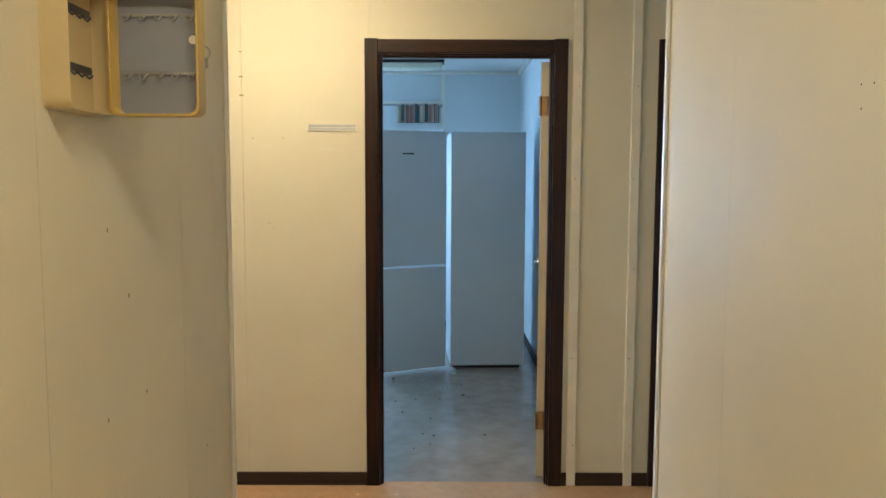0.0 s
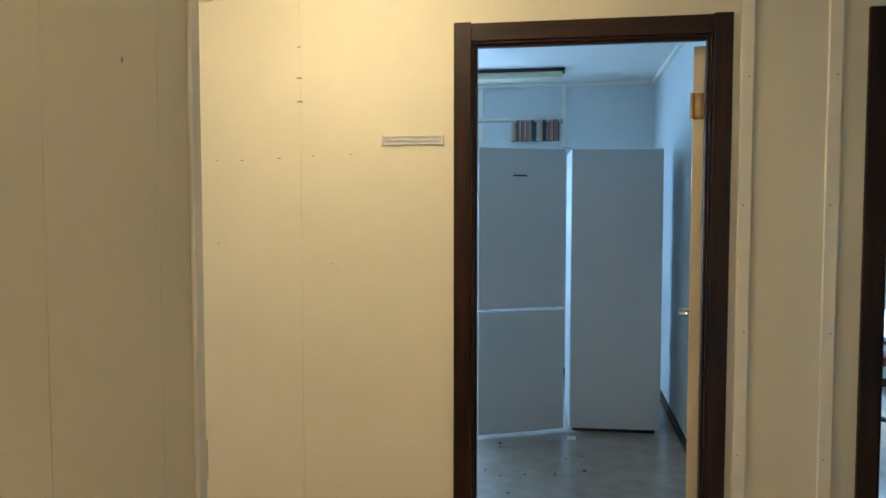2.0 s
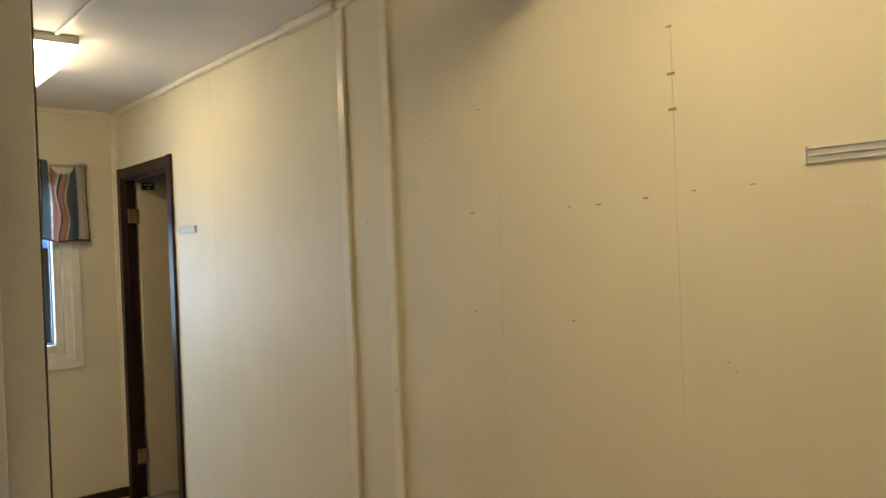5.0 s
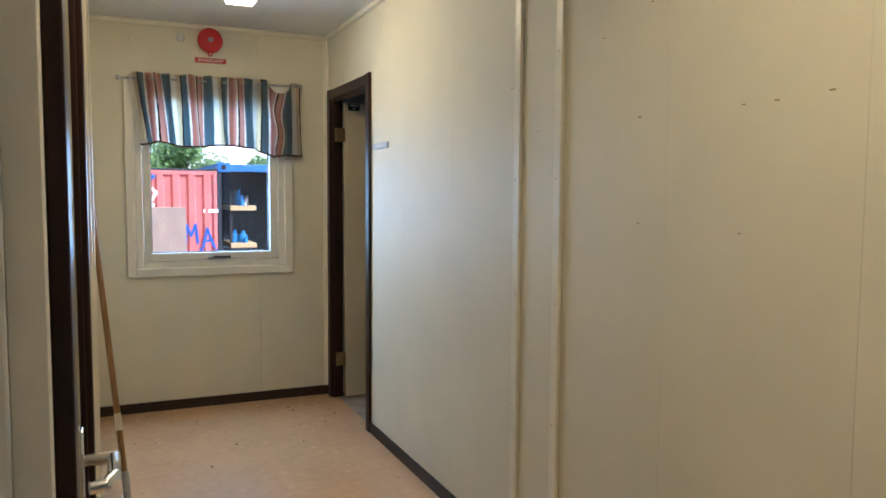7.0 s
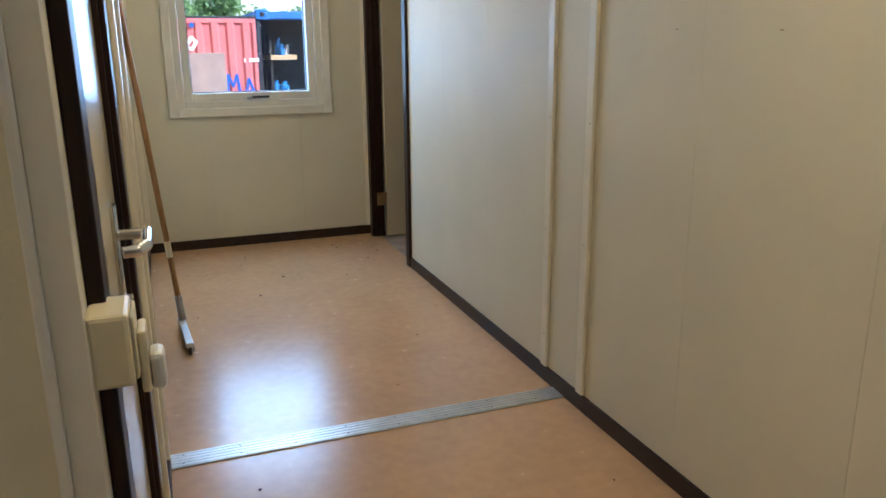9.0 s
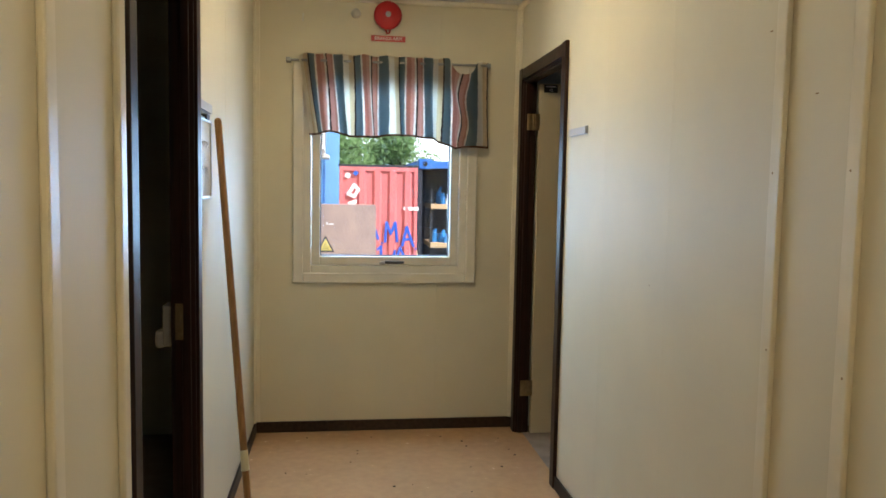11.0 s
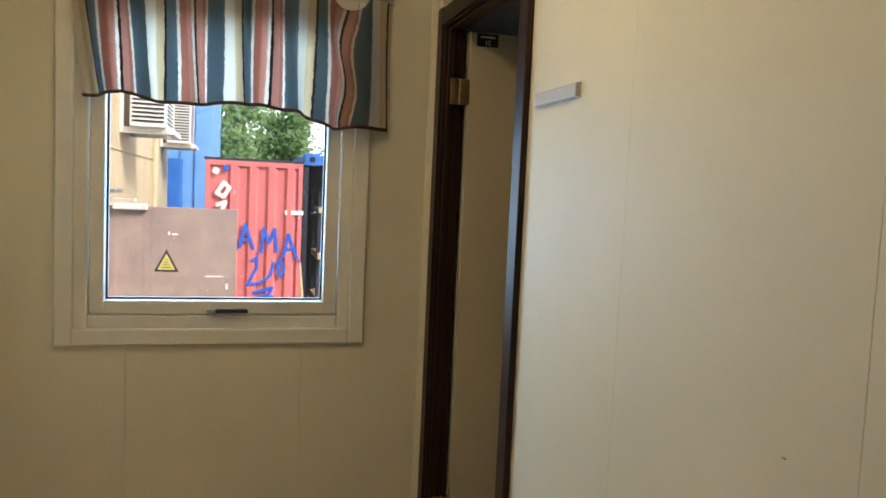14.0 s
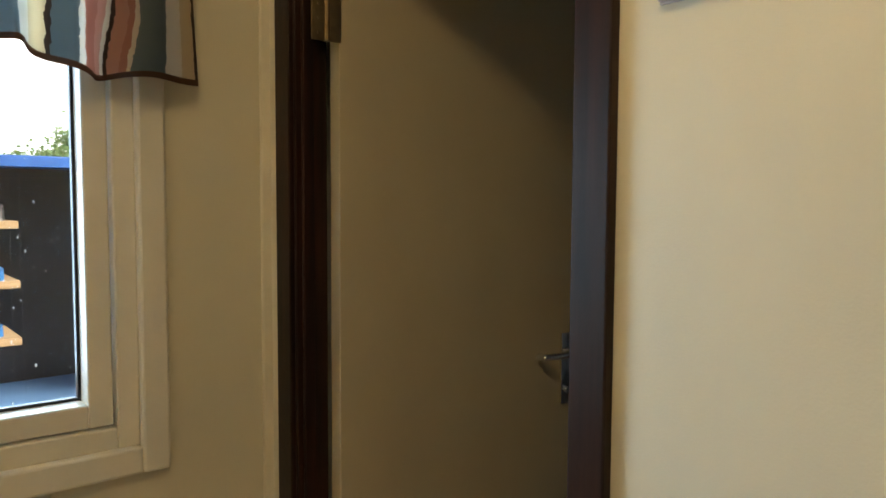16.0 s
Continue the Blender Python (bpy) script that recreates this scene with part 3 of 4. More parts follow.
def valance(u, v):
    x = -1.255 + 1.055 * u + 0.06 * (1 - v) * (1 - u) ** 3
    wave = math.sin(u * 52 + 1.5 * math.sin(u * 9)) * (0.016 + 0.012 * (1 - v)) + math.sin(u * 17 + 0.7) * 0.012 * (1 - v)
    top = 2.135 + 0.004 * math.sin(u * 60)
    sag = max(0.0, 1 - ((u - 0.865) / 0.075) ** 2) if abs(u - 0.865) < 0.075 else 0.0
    top -= 0.075 * sag + (0.02 * (1 - u / 0.03) if u < 0.03 else 0)
    if u > 0.79:
        top -= 0.012
    bottom = 1.690 + 0.008 * math.sin(u * 15) - (0.055 * min(1, (u - 0.72) / 0.1) if u > 0.72 else 0) + 0.016 * max(0, 1 - abs(u - 0.13) / 0.06)
    z = bottom + (top - bottom) * v
    y = -0.060 + wave - 0.02 * sag * v - 0.012 * (1 - v)
    return (x + 0.010 * math.sin(u * 40 + v * 2) * (1 - v) + 0.012 * math.sin(v * 9 + u * 20) * sag, y, z)


curtain("curtain", "striped cotton valance hanging crooked on a rod", valance)
rod = Shape().rod((-1.315, -0.045, 2.098), (-0.195, -0.045, 2.108), 0.007)
rod.box(-1.325, -1.300, -0.055, 0.0, 2.088, 2.112, 0.003).box(-0.205, -0.185, -0.055, 0.0, 2.095, 2.119, 0.003)
tagged(rod.make("curtain_rod", STEEL, smooth=True), "thin steel curtain rod with wall brackets", "curtain rod")
curtain("curtain", "striped valance over the kitchen window", lambda u, v: (XF - 0.07 + 0.02 * math.sin(u * 26), -4.53 - 0.405 * u, 2.01 + 0.18 * v + 0.0 * u), 70, 6, 1.8)
tagged(Shape().rod((XF - 0.07, -4.95, 2.18), (XF - 0.07, -3.0, 2.18), 0.007).box(XF - 0.08, XF, -4.965, -4.945, 2.165, 2.19).make("curtain_rod", STEEL), "thin steel curtain rod over the kitchen window", "curtain rod")

# ---- lamps ----


def ceiling_light(label, m, diffuser=LAMPGLASS):
    """A batten luminaire: steel tray, tapered opal diffuser, end caps. It runs along y and hangs below z = 0."""
    p = thing("ceiling_light", label, "ceiling light", m)
    Shape().box(-0.09, 0.09, -0.33, 0.33, -0.038, 0, 0.004).make("tray", GREYPLASTIC, p)
    s = Shape().box(-0.088, 0.088, -0.325, 0.325, -0.095, -0.039)
    for v in s.bm.verts:
        if v.co.z < -0.06:
            v.co.x *= 0.72
            v.co.y *= 0.97
    s.make("diffuser", diffuser, p)
    return p


ceiling_light("lit batten ceiling light with opal diffuser", pose(-0.745, -1.36, H))
ceiling_light("lit batten ceiling light with opal diffuser", pose(-0.80, -4.25, H))
ceiling_light("lit batten ceiling light in the passage", pose(-3.25, -5.12, H), LAMPGLASS_OLD)
cbl = tagged(Shape().box(-0.752, -0.738, -3.92, -1.70, H - 0.012, H, 0.002).make("cable_duct", TRIM), "cream cable duct along the ceiling", "cable duct")
for x, y in ((3.25, -4.33), (2.85, -7.3)):
    p = thing("ceiling_light", "unlit fluorescent batten in the side room", "ceiling light", pose(x, y, HR), group="room lights")
    Shape().box(-0.08, 0.08, -0.65, 0.65, -0.022, 0, 0.003).make("tray", BLACK, p)
    Shape().box(-0.075, 0.075, -0.63, 0.63, -0.075, -0.023, 0.012).make("diffuser", OFFLAMP, p)

# ---- corridor: small things on the walls ----


def label_holder(label, m, w, h, ribs, mat):
    """A name-plate rail: x along the wall, -y off it."""
    p = thing("label_holder", label, "label holder", m)
    # ribbed rail: the greyer back paints the shade in the gaps
    Shape().box(0, w, -0.004, 0, 0, h, 0.0008).make("back", GREYPLASTIC if ribs else mat, p)
    r = Shape()
    if ribs:
        for z in (0, h * 0.45, h - 0.003):
            r.box(0, w, -0.008, -0.004, z, z + 0.003, 0.0006)
        r.box(-0.003, 0.003, -0.010, 0, -0.003, h + 0.003, 0.001).box(w - 0.003, w + 0.003, -0.010, 0, -0.003, h + 0.003, 0.001)
    else:
        r.box(0.002, w - 0.002, -0.012, -0.004, 0.002, h - 0.002, 0.002)
    r.make("rail", mat, p)
    return p


label_holder("empty white name-plate rail beside the door", pose(0, -4.349, 1.675, 0, 0, -90), 0.219, 0.031, True, WPLASTIC)
label_holder("grey plastic name plate beside the door", pose(0, -1.006, 1.650, 0, 0, -90), 0.236, 0.034, False, GREYPLASTIC)
label_holder("grey plastic name plate on the wall over the whiteboard", pose(XB, -1.675, 1.662, 0, 0, 90), 0.225, 0.036, False, GREYPLASTIC)

# fire bell and its sign
fb = thing("fire_bell", "round red fire alarm bell on the wall", "fire bell")
Shape().rod((-0.77, -0.002, 2.362), (-0.77, -0.040, 2.362), 0.05, 0.05, 24).make("base", REDSIGN, fb, smooth=True)
Shape().ball((-0.77, -0.040, 2.362), 0.078, (1, 0.42, 1), 24).make("gong", REDSIGN, fb, smooth=True)
Shape().ball((-0.77, -0.075, 2.362), 0.016, (1, 0.5, 1)).make("boss", STEEL, fb, smooth=True)
Shape().tube([(-0.78, -0.012, 2.29), (-0.775, -0.015, 2.27), (-0.76, -0.015, 2.27), (-0.755, -0.012, 2.29)], 0.004).make("clip", REDSIGN, fb)
bs = tagged(Shape().box(-0.860, -0.668, -0.003, 0, 2.226, 2.258, 0.0005).make("wall_sign", REDSIGN), "red sign with white lettering under the bell", "sign")
words("lettering", "BRANDLARM", 0.0265, pose(-0.764, -0.0036, 2.242, 90), WHITEINK, bs)
tagged(Shape().rod((-0.945, 0, 2.372), (-0.945, -0.025, 2.372), 0.027, 0.024, 20).ball((-0.945, -0.022, 2.372), 0.023, (1, 0.5, 1)).make("detector", WPLASTIC, smooth=True), "small white round detector on the wall", "detector")
tagged(Shape().tube([(-1.235, -0.002, 2.36), (-1.235, -0.012, 2.33), (-1.235, -0.018, 2.315), (-1.235, -0.03, 2.32)], 0.004).make("wall_hook", WPLASTIC), "small white hook on the wall", "hook")

# whiteboard
wb = thing("whiteboard", "small framed whiteboard with scribbled writing on the wall", "whiteboard")
Shape().box(XB, XB + 0.008, -1.682, -1.477, 1.362, 1.635, 0.001).make("board", BOARD, wb)
fr = Shape()
for y0, y1, z0, z1 in ((-1.687, -1.675, 1.357, 1.640), (-1.484, -1.472, 1.357, 1.640), (-1.675, -1.484, 1.357, 1.369), (-1.675, -1.484, 1.628, 1.640)):
    fr.box(XB, XB + 0.014, y0, y1, z0, z1, 0.003)
fr.make("rim", ALU, wb)
Shape().box(XB, XB + 0.020, -1.612, -1.552, 1.634, 1.652, 0.003).make("clip", BLACK, wb)
scr = Shape()
for z, a, b in ((1.55, -1.657, -1.512), (1.46, -1.642, -1.532)):
    n = 16
    pts = [(XB + 0.0088, a + (b - a) * i / n, z + 0.011 * math.sin(i * 2.3) + 0.006 * math.sin(i * 1.1)) for i in range(n + 1)]
    scr.tube(pts, 0.0007, 5)
scr.box(XB + 0.008, XB + 0.0092, -1.602, -1.562, 1.495, 1.498)
tagged(scr.make("writing", GREYPLASTIC, wb), kind="stuff")

# squeegee mop leaning on the wall
mp = thing("floor_squeegee", "floor squeegee with a varnished wooden stick, leaning on the wall", "squeegee")
a, b = Vector((XB + 0.020, -1.375, 1.645)), Vector((-1.345, -1.56, 0.15))
Shape().rod(b, a, 0.0135, n=16).ball(a, 0.0135).make("stick", HANDLEWOOD, mp, smooth=True)
Shape().rod(b + (a - b) * 0.14, b + (a - b) * 0.19, 0.0145, n=16).make("sleeve", PLASTIC, mp, smooth=True)
dirn = (a - b).normalized()
Shape().rod(b - dirn * 0.09, b + dirn * 0.03, 0.017, n=14).make("socket", STEEL, mp, smooth=True)
hd = Matrix.Translation((-1.332, -1.68, 0.0)) @ Euler((0, 0, radians(-86))).to_matrix().to_4x4()
Shape().box(-0.19, 0.19, -0.016, 0.016, 0.03, 0.052, 0.004, hd).box(-0.19, 0.19, 0.012, 0.018, 0.012, 0.045, 0.002, hd).make("head", ALU, mp)
Shape().box(-0.195, 0.195, -0.005, 0.004, 0.0, 0.034, 0.002, hd).make("rubber_blade", BLACK, mp)

# socket with plugged-in timer on the corner
sk = thing("wall_socket", "cream surface-mounted socket box on the wall corner", "socket")
Shape().box(XA, XA + 0.040, -4.372, -4.300, 0.966, 1.042, 0.005).make("box", PLASTIC, sk)
Shape().box(XA + 0.040, XA + 0.044, -4.366, -4.306, 0.971, 1.037, 0.003).make("cover", PLASTIC, sk)
pl = thing("plug", "white plug timer in the wall socket", "plug")
Shape().box(XA + 0.044, XA + 0.053, -4.350, -4.305, 0.948, 1.015, 0.003).make("plate", PLASTIC, pl)
Shape().box(XA + 0.053, XA + 0.068, -4.345, -4.310, 0.947, 0.988, 0.006).make("knob", WPLASTIC, pl)

# nail holes, staples and torn spots in the corridor wall
for y, z, r in ((-3.787, 1.626, 0.004), (-3.308, 1.630, 0.004), (-3.93, 1.632, 0.004), (-4.06, 1.640, 0.003), (-4.20, 1.643, 0.003), (-3.69, 1.626, 0.003), (-4.011, 1.919, 0.006), (-4.012, 1.835, 0.006), (-4.01, 2.03, 0.004),
                (-3.13, 1.88, 0.003), (-3.35, 1.94, 0.003), (-3.31, 1.33, 0.003), (-3.69, 1.32, 0.003), (-4.13, 1.25, 0.002), (-4.15, 1.23, 0.002), (-2.75, 1.63, 0.003), (-2.56, 1.80, 0.003), (-1.9, 1.1, 0.002)):
    y -= 0.032
    tagged(Shape().box(-0.0022, 0.0005, y - r * 1.7, y + r * 1.7, z - r * 0.5, z + r * 0.5, 0.0006).make("nail", BRASS), "old nail or staple stuck in the wall", "nail", "nails in the wall")
for y, z in ((-4.385, 1.594), (-4.425, 1.588)):
    y -= 0.03
    s = Shape()
    for k in range(5):
        s.box(-0.0016, 0.0003, y - 0.014 + k * 0.006, y - 0.006 + k * 0.006, z - 0.003 + 0.004 * math.sin(k * 2.1), z + 0.004 + 0.004 * math.sin(k * 2.1))
    tagged(s.make("torn_paint", WHITE), "torn paint patch on the wall", "paint patch", "torn paint patches")
for x, z in ((-2.19, 1.358), (-2.11, 1.232), (-2.04, 1.030), (-2.212, 1.027), (-1.675, 0.791), (-1.652, 1.660)):
    tagged(Shape().ball((x, YL, z), 0.0034, (0.9, 0.2, 1.4), 8).make("nail", BRASS), "old plug hole on the passage wall", "nail", "marks on the passage wall")
for x, z in ((-2.396, 1.585), (-2.429, 1.583), (-2.458, 1.582), (-2.399, 1.550)):
    tagged(Shape().ball((x, YR, z), 0.0016, (1, 0.3, 1), 8).make("nail", BLACK), "screw hole on the passage wall", "nail", "marks on the passage wall")
scr = Shape()
for y in (-2.655, -2.93, -5.58, -5.85):
    for k in range(6):
        scr.ball((-0.0145, y + (0.006 if k % 2 else -0.006), 0.2 + 0.42 * k), 0.003, (0.4, 1, 1), 8)
tagged(scr.make("screws", BRASS), "small screw heads in the cover battens", "screws", kind="stuff")

# grit on the floor
rnd = random.Random(5)
g = Shape()
for k in range(30):
    x, y = rnd.uniform(-1.42, -0.05), -rnd.random() ** 1.3 * 3.6 - 0.05
    r = rnd.choice((0.002, 0.003, 0.003, 0.005))
    g.ball((x, y, r * 0.4), r, (1 + rnd.random(), 1, 0.6), 6)
for k in range(30):
    r = rnd.choice((0.003, 0.005, 0.008))
    g.ball((rnd.uniform(0.2, 2.0), rnd.uniform(-5.3, -4.2), r * 0.4), r, (1, 1.3, 0.6), 6)
tagged(g.make("grit", GRIT_HOLE_BLACK), "dark grit and crumbs lying on the floor", "grit", kind="stuff")

# ---- passage: key cabinet ----
kc = thing("key_cabinet", "cream steel key cabinet with its door open on the passage wall", "key cabinet")
kx0, kx1, kz0, kz1, kd = -2.388, -2.230, 1.548, 1.752, 0.042


def rounded(a0, a1, b0, b1, r=0.016, n=6):
    """The outline of a rectangle with round corners."""
    out = []
    for cx, cy, s in ((a1 - r, b1 - r, 0), (a0 + r, b1 - r, 1), (a0 + r, b0 + r, 2), (a1 - r, b0 + r, 3)):
        out += [(cx + r * math.cos((s + k / n) * math.pi / 2), cy + r * math.sin((s + k / n) * math.pi / 2)) for k in range(n + 1)]
    return out


def rim(sh, outline, at, d0, d1, thick=0.002):
    """A thin band round an outline; at(a, b, d) gives the place of a point at depth d."""
    ca = sum(p[0] for p in outline) / len(outline)
    cb = sum(p[1] for p in outline) / len(outline)
    inner = [(a - thick * (1 if a > ca else -1), b - thick * (1 if b > cb else -1)) for a, b in outline]
    vs = [[sh.bm.verts.new(at(*p, d)) for p in ol] for ol in (outline, inner) for d in (d0, d1)]
    m = len(outline)
    for k in range(m):
        q = (k + 1) % m
        for x, y in ((0, 1), (3, 2), (2, 0), (1, 3)):
            sh.bm.faces.new((vs[x][k], vs[x][q], vs[y][q], vs[y][k]))
    return sh


rim(Shape(), rounded(kx0, kx1, kz0, kz1), lambda a, b, d: Vector((a, d, b)), YL, YL - kd).make("case", CABINET, kc, smooth=True)
Shape().box(kx0 + 0.003, kx1 - 0.003, YL - 0.004, YL - 0.0005, kz0 + 0.003, kz1 - 0.003).make("back", CABINET, kc)


hooks = Shape()
for z in (1.704, 1.614):
    hooks.box(kx0 + 0.012, kx1 - 0.012, YL - 0.007, YL - 0.004, z, z + 0.012)
    for k in range(5):
        x = kx0 + 0.022 + k * 0.025
        hooks.tube([(x, YL - 0.006, z), (x, YL - 0.014, z - 0.008), (x, YL - 0.020, z - 0.003)], 0.0015, 6)
tagged(hooks.make("hooks", LOCKER, kc), kind="stuff")
# the open lid stands square to the wall
ly0, ly1 = YL - kd - 0.146, YL - kd - 0.002
lx = kx1
Shape().prism(rounded(ly0 + 0.003, ly1 - 0.003, kz0 + 0.003, kz1 - 0.003), 0.002, Matrix(((0, 0, 1, lx), (1, 0, 0, 0), (0, 1, 0, 0), (0, 0, 0, 1)))).make("door", CAB_IN, kc)
rim(Shape(), rounded(ly0, ly1, kz0, kz1), lambda a, b, d: Vector((d, a, b)), lx + 0.003, lx - 0.034, 0.0035).make("door_edge", CABEDGE, kc, smooth=True)
hk = Shape()
for z in (1.711, 1.617):
    hk.box(lx - 0.004, lx - 0.0005, ly0 + 0.012, ly1 - 0.012, z, z + 0.004)
    for k in range(5):
        y = ly0 + 0.020 + k * 0.026
        hk.tube([(lx - 0.004, y - 0.006, z + 0.004), (lx - 0.006, y, z - 0.006), (lx - 0.014, y + 0.002, z - 0.008), (lx - 0.018, y + 0.003, z - 0.001)], 0.0019, 6)
tagged(hk.make("hook_strip", STEEL, kc), kind="stuff")
lk = Shape().rod((lx - 0.020, ly0 + 0.012, 1.671), (lx + 0.008, ly0 + 0.012, 1.671), 0.007)
lk.make("lock", CHROME, kc, smooth=True)
ks = Shape()
n = 14
ring = [(lx + 0.020, ly0 + 0.008 + 0.011 * math.cos(k * math.tau / n), 1.657 + 0.011 * math.sin(k * math.tau / n)) for k in range(n + 1)]
ks.tube(ring, 0.0011, 6)
ks.rod((lx + 0.006, ly0 + 0.012 + 0.004, 1.669), (lx + 0.022, ly0 + 0.012 - 0.002, 1.667), 0.0025)
ks.box(lx + 0.017, lx + 0.019, ly0 + 0.012 - 0.012, ly0 + 0.012 + 0.004, 1.631, 1.649, 0.001).box(lx + 0.017, lx + 0.019, ly0 + 0.012 - 0.007, ly0 + 0.012 - 0.001, 1.601, 1.633, 0.0005)
tagged(ks.make("keys", STEEL, kc), kind="stuff")
# ventilation pipe across the corridor
vp = thing("ventilation_pipe", "cream ventilation pipe across the corridor under the ceiling", "pipe")
Shape().rod((XA, -3.69, 2.285), (0, -3.69, 2.285), 0.062, n=32).make("pipe", TRIM, vp, smooth=True)
for x in (-0.012, XA + 0.001):
    Shape().rod((x, -3.69, 2.285), (x + 0.011, -3.69, 2.285), 0.080, 0.080, 32).make("collar", TRIM, vp, smooth=True)

# ---- kitchen: fridge ----


FD = pose(2.235, -4.998, 0, 0, 0, 25.4)
fg = thing("fridge", "tall white fridge freezer with both doors standing open", "fridge")
Shape().box(2.245, 2.825, -5.60, -5.03, 0.03, 1.822, 0.006, Matrix.Translation((2.245, -5.3, 0)) @ pose(0, 0, 0, 0, 0, 3) @ Matrix.Translation((-2.245, 5.3, 0))).make("body", FRIDGE, fg)
Shape().box(2.29, 2.79, -5.57, -5.05, 0.0, 0.03).make("plinth", BLACK, fg)
for z0, z1 in ((0.818, 1.822), (0.025, 0.803)):
    Shape().box(0, 0.05, 0.004, 0.588, z0, z1, 0.008, FD).make("door", FRIDGE, fg)
    Shape().box(0.05, 0.085, 0.05, 0.54, z0 + 0.05, z1 - 0.05, 0.015, FD).make("door_liner", WHITEINK, fg)
    for k in range(3 if z0 > 0.5 else 2):
        zz = z0 + 0.14 + k * 0.3
        Shape().box(0.085, 0.16, 0.06, 0.53, zz, zz + 0.07, 0.004, FD).make("door_shelf", WPLASTIC, fg)
Shape().box(-0.0012, 0, 0.27, 0.36, 1.645, 1.656, 0, FD).make("badge", INK, fg)
Shape().box(-0.005, 0.05, -0.03, 0.03, 1.823, 1.835, 0.002, FD).make("hinge_cap", GREYPLASTIC, fg)
tagged(Shape().box(2.08, 2.14, -5.07, -5.02, 0.0, 0.006, 0.002).make("scrap", WPLASTIC), "small white scrap lying by the fridge", "scrap")

# ---- meeting room ----
tb = thing("table", "pale laminate meeting table with dark legs", "table", pose(2.3, -7.25, 0))
top = Shape()
top.prism([(-0.45, 0.62), (-0.60, 0.40), (-0.60, -0.9), (0.6, -0.9), (0.6, 0.62)], 0.026, pose(0, 0, 0.722))
top.make("top", TABLETOP, tb)
for x, y in ((-0.50, 0.42), (-0.50, -0.8), (0.5, 0.5), (0.5, -0.8)):
    Shape().rod((x, y, 0), (x, y, 0.722), 0.022).make("leg", BLACK, tb, smooth=True)
Shape().box(-0.5, 0.5, 0.40, 0.43, 0.66, 0.72, 0.002).box(-0.51, -0.48, -0.8, 0.42, 0.66, 0.72, 0.002).make("apron", BLACK, tb)
cl = Shape()
for k in range(9):
    cl.prism([(0.16 * math.cos(i * math.tau / 12 + k), 0.16 * math.sin(i * math.tau / 12 + k) * (0.8 + 0.03 * k)) for i in range(12)], 0.0015, pose(2.0 + 0.01 * k, -6.98 - 0.012 * k, 0.7485 + 0.0017 * k, 0, 0, k * 11))
tagged(cl.make("table_napkins", PAPER), "crumpled pile of printed paper napkins on the table", "napkins")


def office_chair(label, m, back, seat):
    p = thing("office_chair", label, "chair", m, group="chairs at the table")
    Shape().box(-0.23, 0.23, -0.23, 0.23, 0.43, 0.50, 0.03).make("seat", seat, p, smooth=True)
    b = Shape()
    b.prism([(0.21 * math.cos(a) if abs(math.cos(a)) < 0.9 else 0.2 * math.copysign(1, math.cos(a)), 0.27 * math.sin(a)) for a in [i * math.tau / 28 for i in range(28)]], 0.05, pose(0, 0.22, 0.78, 84))
    b.make("backrest", back, p, smooth=True)
    Shape().box(-0.03, 0.03, 0.225, 0.25, 0.36, 0.7, 0.006).box(-0.03, 0.03, 0.0, 0.25, 0.36, 0.385, 0.006).make("bracket", BLACK, p)
    Shape().rod((0, 0, 0.1), (0, 0, 0.43), 0.025).make("column", BLACK, p, smooth=True)
    s, w = Shape(), Shape()
    for k in range(5):
        a = k * math.tau / 5 + 0.3
        s.rod((0, 0, 0.12), (0.30 * math.cos(a), 0.30 * math.sin(a), 0.075), 0.024, 0.016)
        c = Vector((0.30 * math.cos(a), 0.30 * math.sin(a), 0.032))
        t = Vector((-math.sin(a), math.cos(a), 0)) * 0.022
        w.rod(c - t, c + t, 0.032, n=16)
    s.make("base", BLACK, p)
    tagged(w.make("castors", BLACK, p, smooth=True), kind="stuff")
    return p


office_chair("navy office chair with dusty red seat at the table", pose(2.72, -6.85, 0, 0, 0, -75), CLOTHBLUE, CLOTHRED)
st = thing("stool", "blue seat on white tube legs under the table", "stool", pose(2.55, -7.45, 0))
Shape().box(-0.2, 0.2, -0.2, 0.2, 0.43, 0.46, 0.012).make("seat", TOOLBLUE, st)
for x in (-0.17, 0.17):
    for y in (-0.17, 0.17):
        Shape().rod((x, y, 0), (x * 0.9, y * 0.9, 0.43), 0.011).make("leg", WPLASTIC, st)

# ---- changing room: lockers on a bench ----


def locker(label, m):
    p = thing("locker", label, "locker", m, group="lockers")
    Shape().box(-0.40, 0.40, 0.0, 0.49, 0.46, 2.16, 0.004).make("body", LOCKER, p)
    for x in (-0.20, 0.20):
        s = Shape().box(x - 0.165, x + 0.165, -0.016, -0.001, 0.56, 2.06, 0.004)
        s.make("door", LOCKRED, p)
        v = Shape()
        for z in (2.085, 2.105, 0.515, 0.53):
            for dx in (-0.04, 0.04):
                v.box(x + dx - 0.032, x + dx + 0.032, -0.003, 0, z, z + 0.007)
        tagged(v.make("vents", BLACK, p), kind="stuff")
    Shape().box(-0.40, 0.40, -0.28, 0.0, 0.385, 0.415, 0.004).make("bench", PINE, p)
    fr = Shape()
    for x in (-0.37, 0.37):
        fr.box(x - 0.015, x + 0.015, -0.26, -0.23, 0, 0.385).box(x - 0.015, x + 0.015, 0.44, 0.47, 0, 0.46).box(x - 0.015, x + 0.015, -0.26, 0.47, 0.355, 0.385)
    tagged(fr.make("stand", STEEL, p), kind="stuff")
    return p


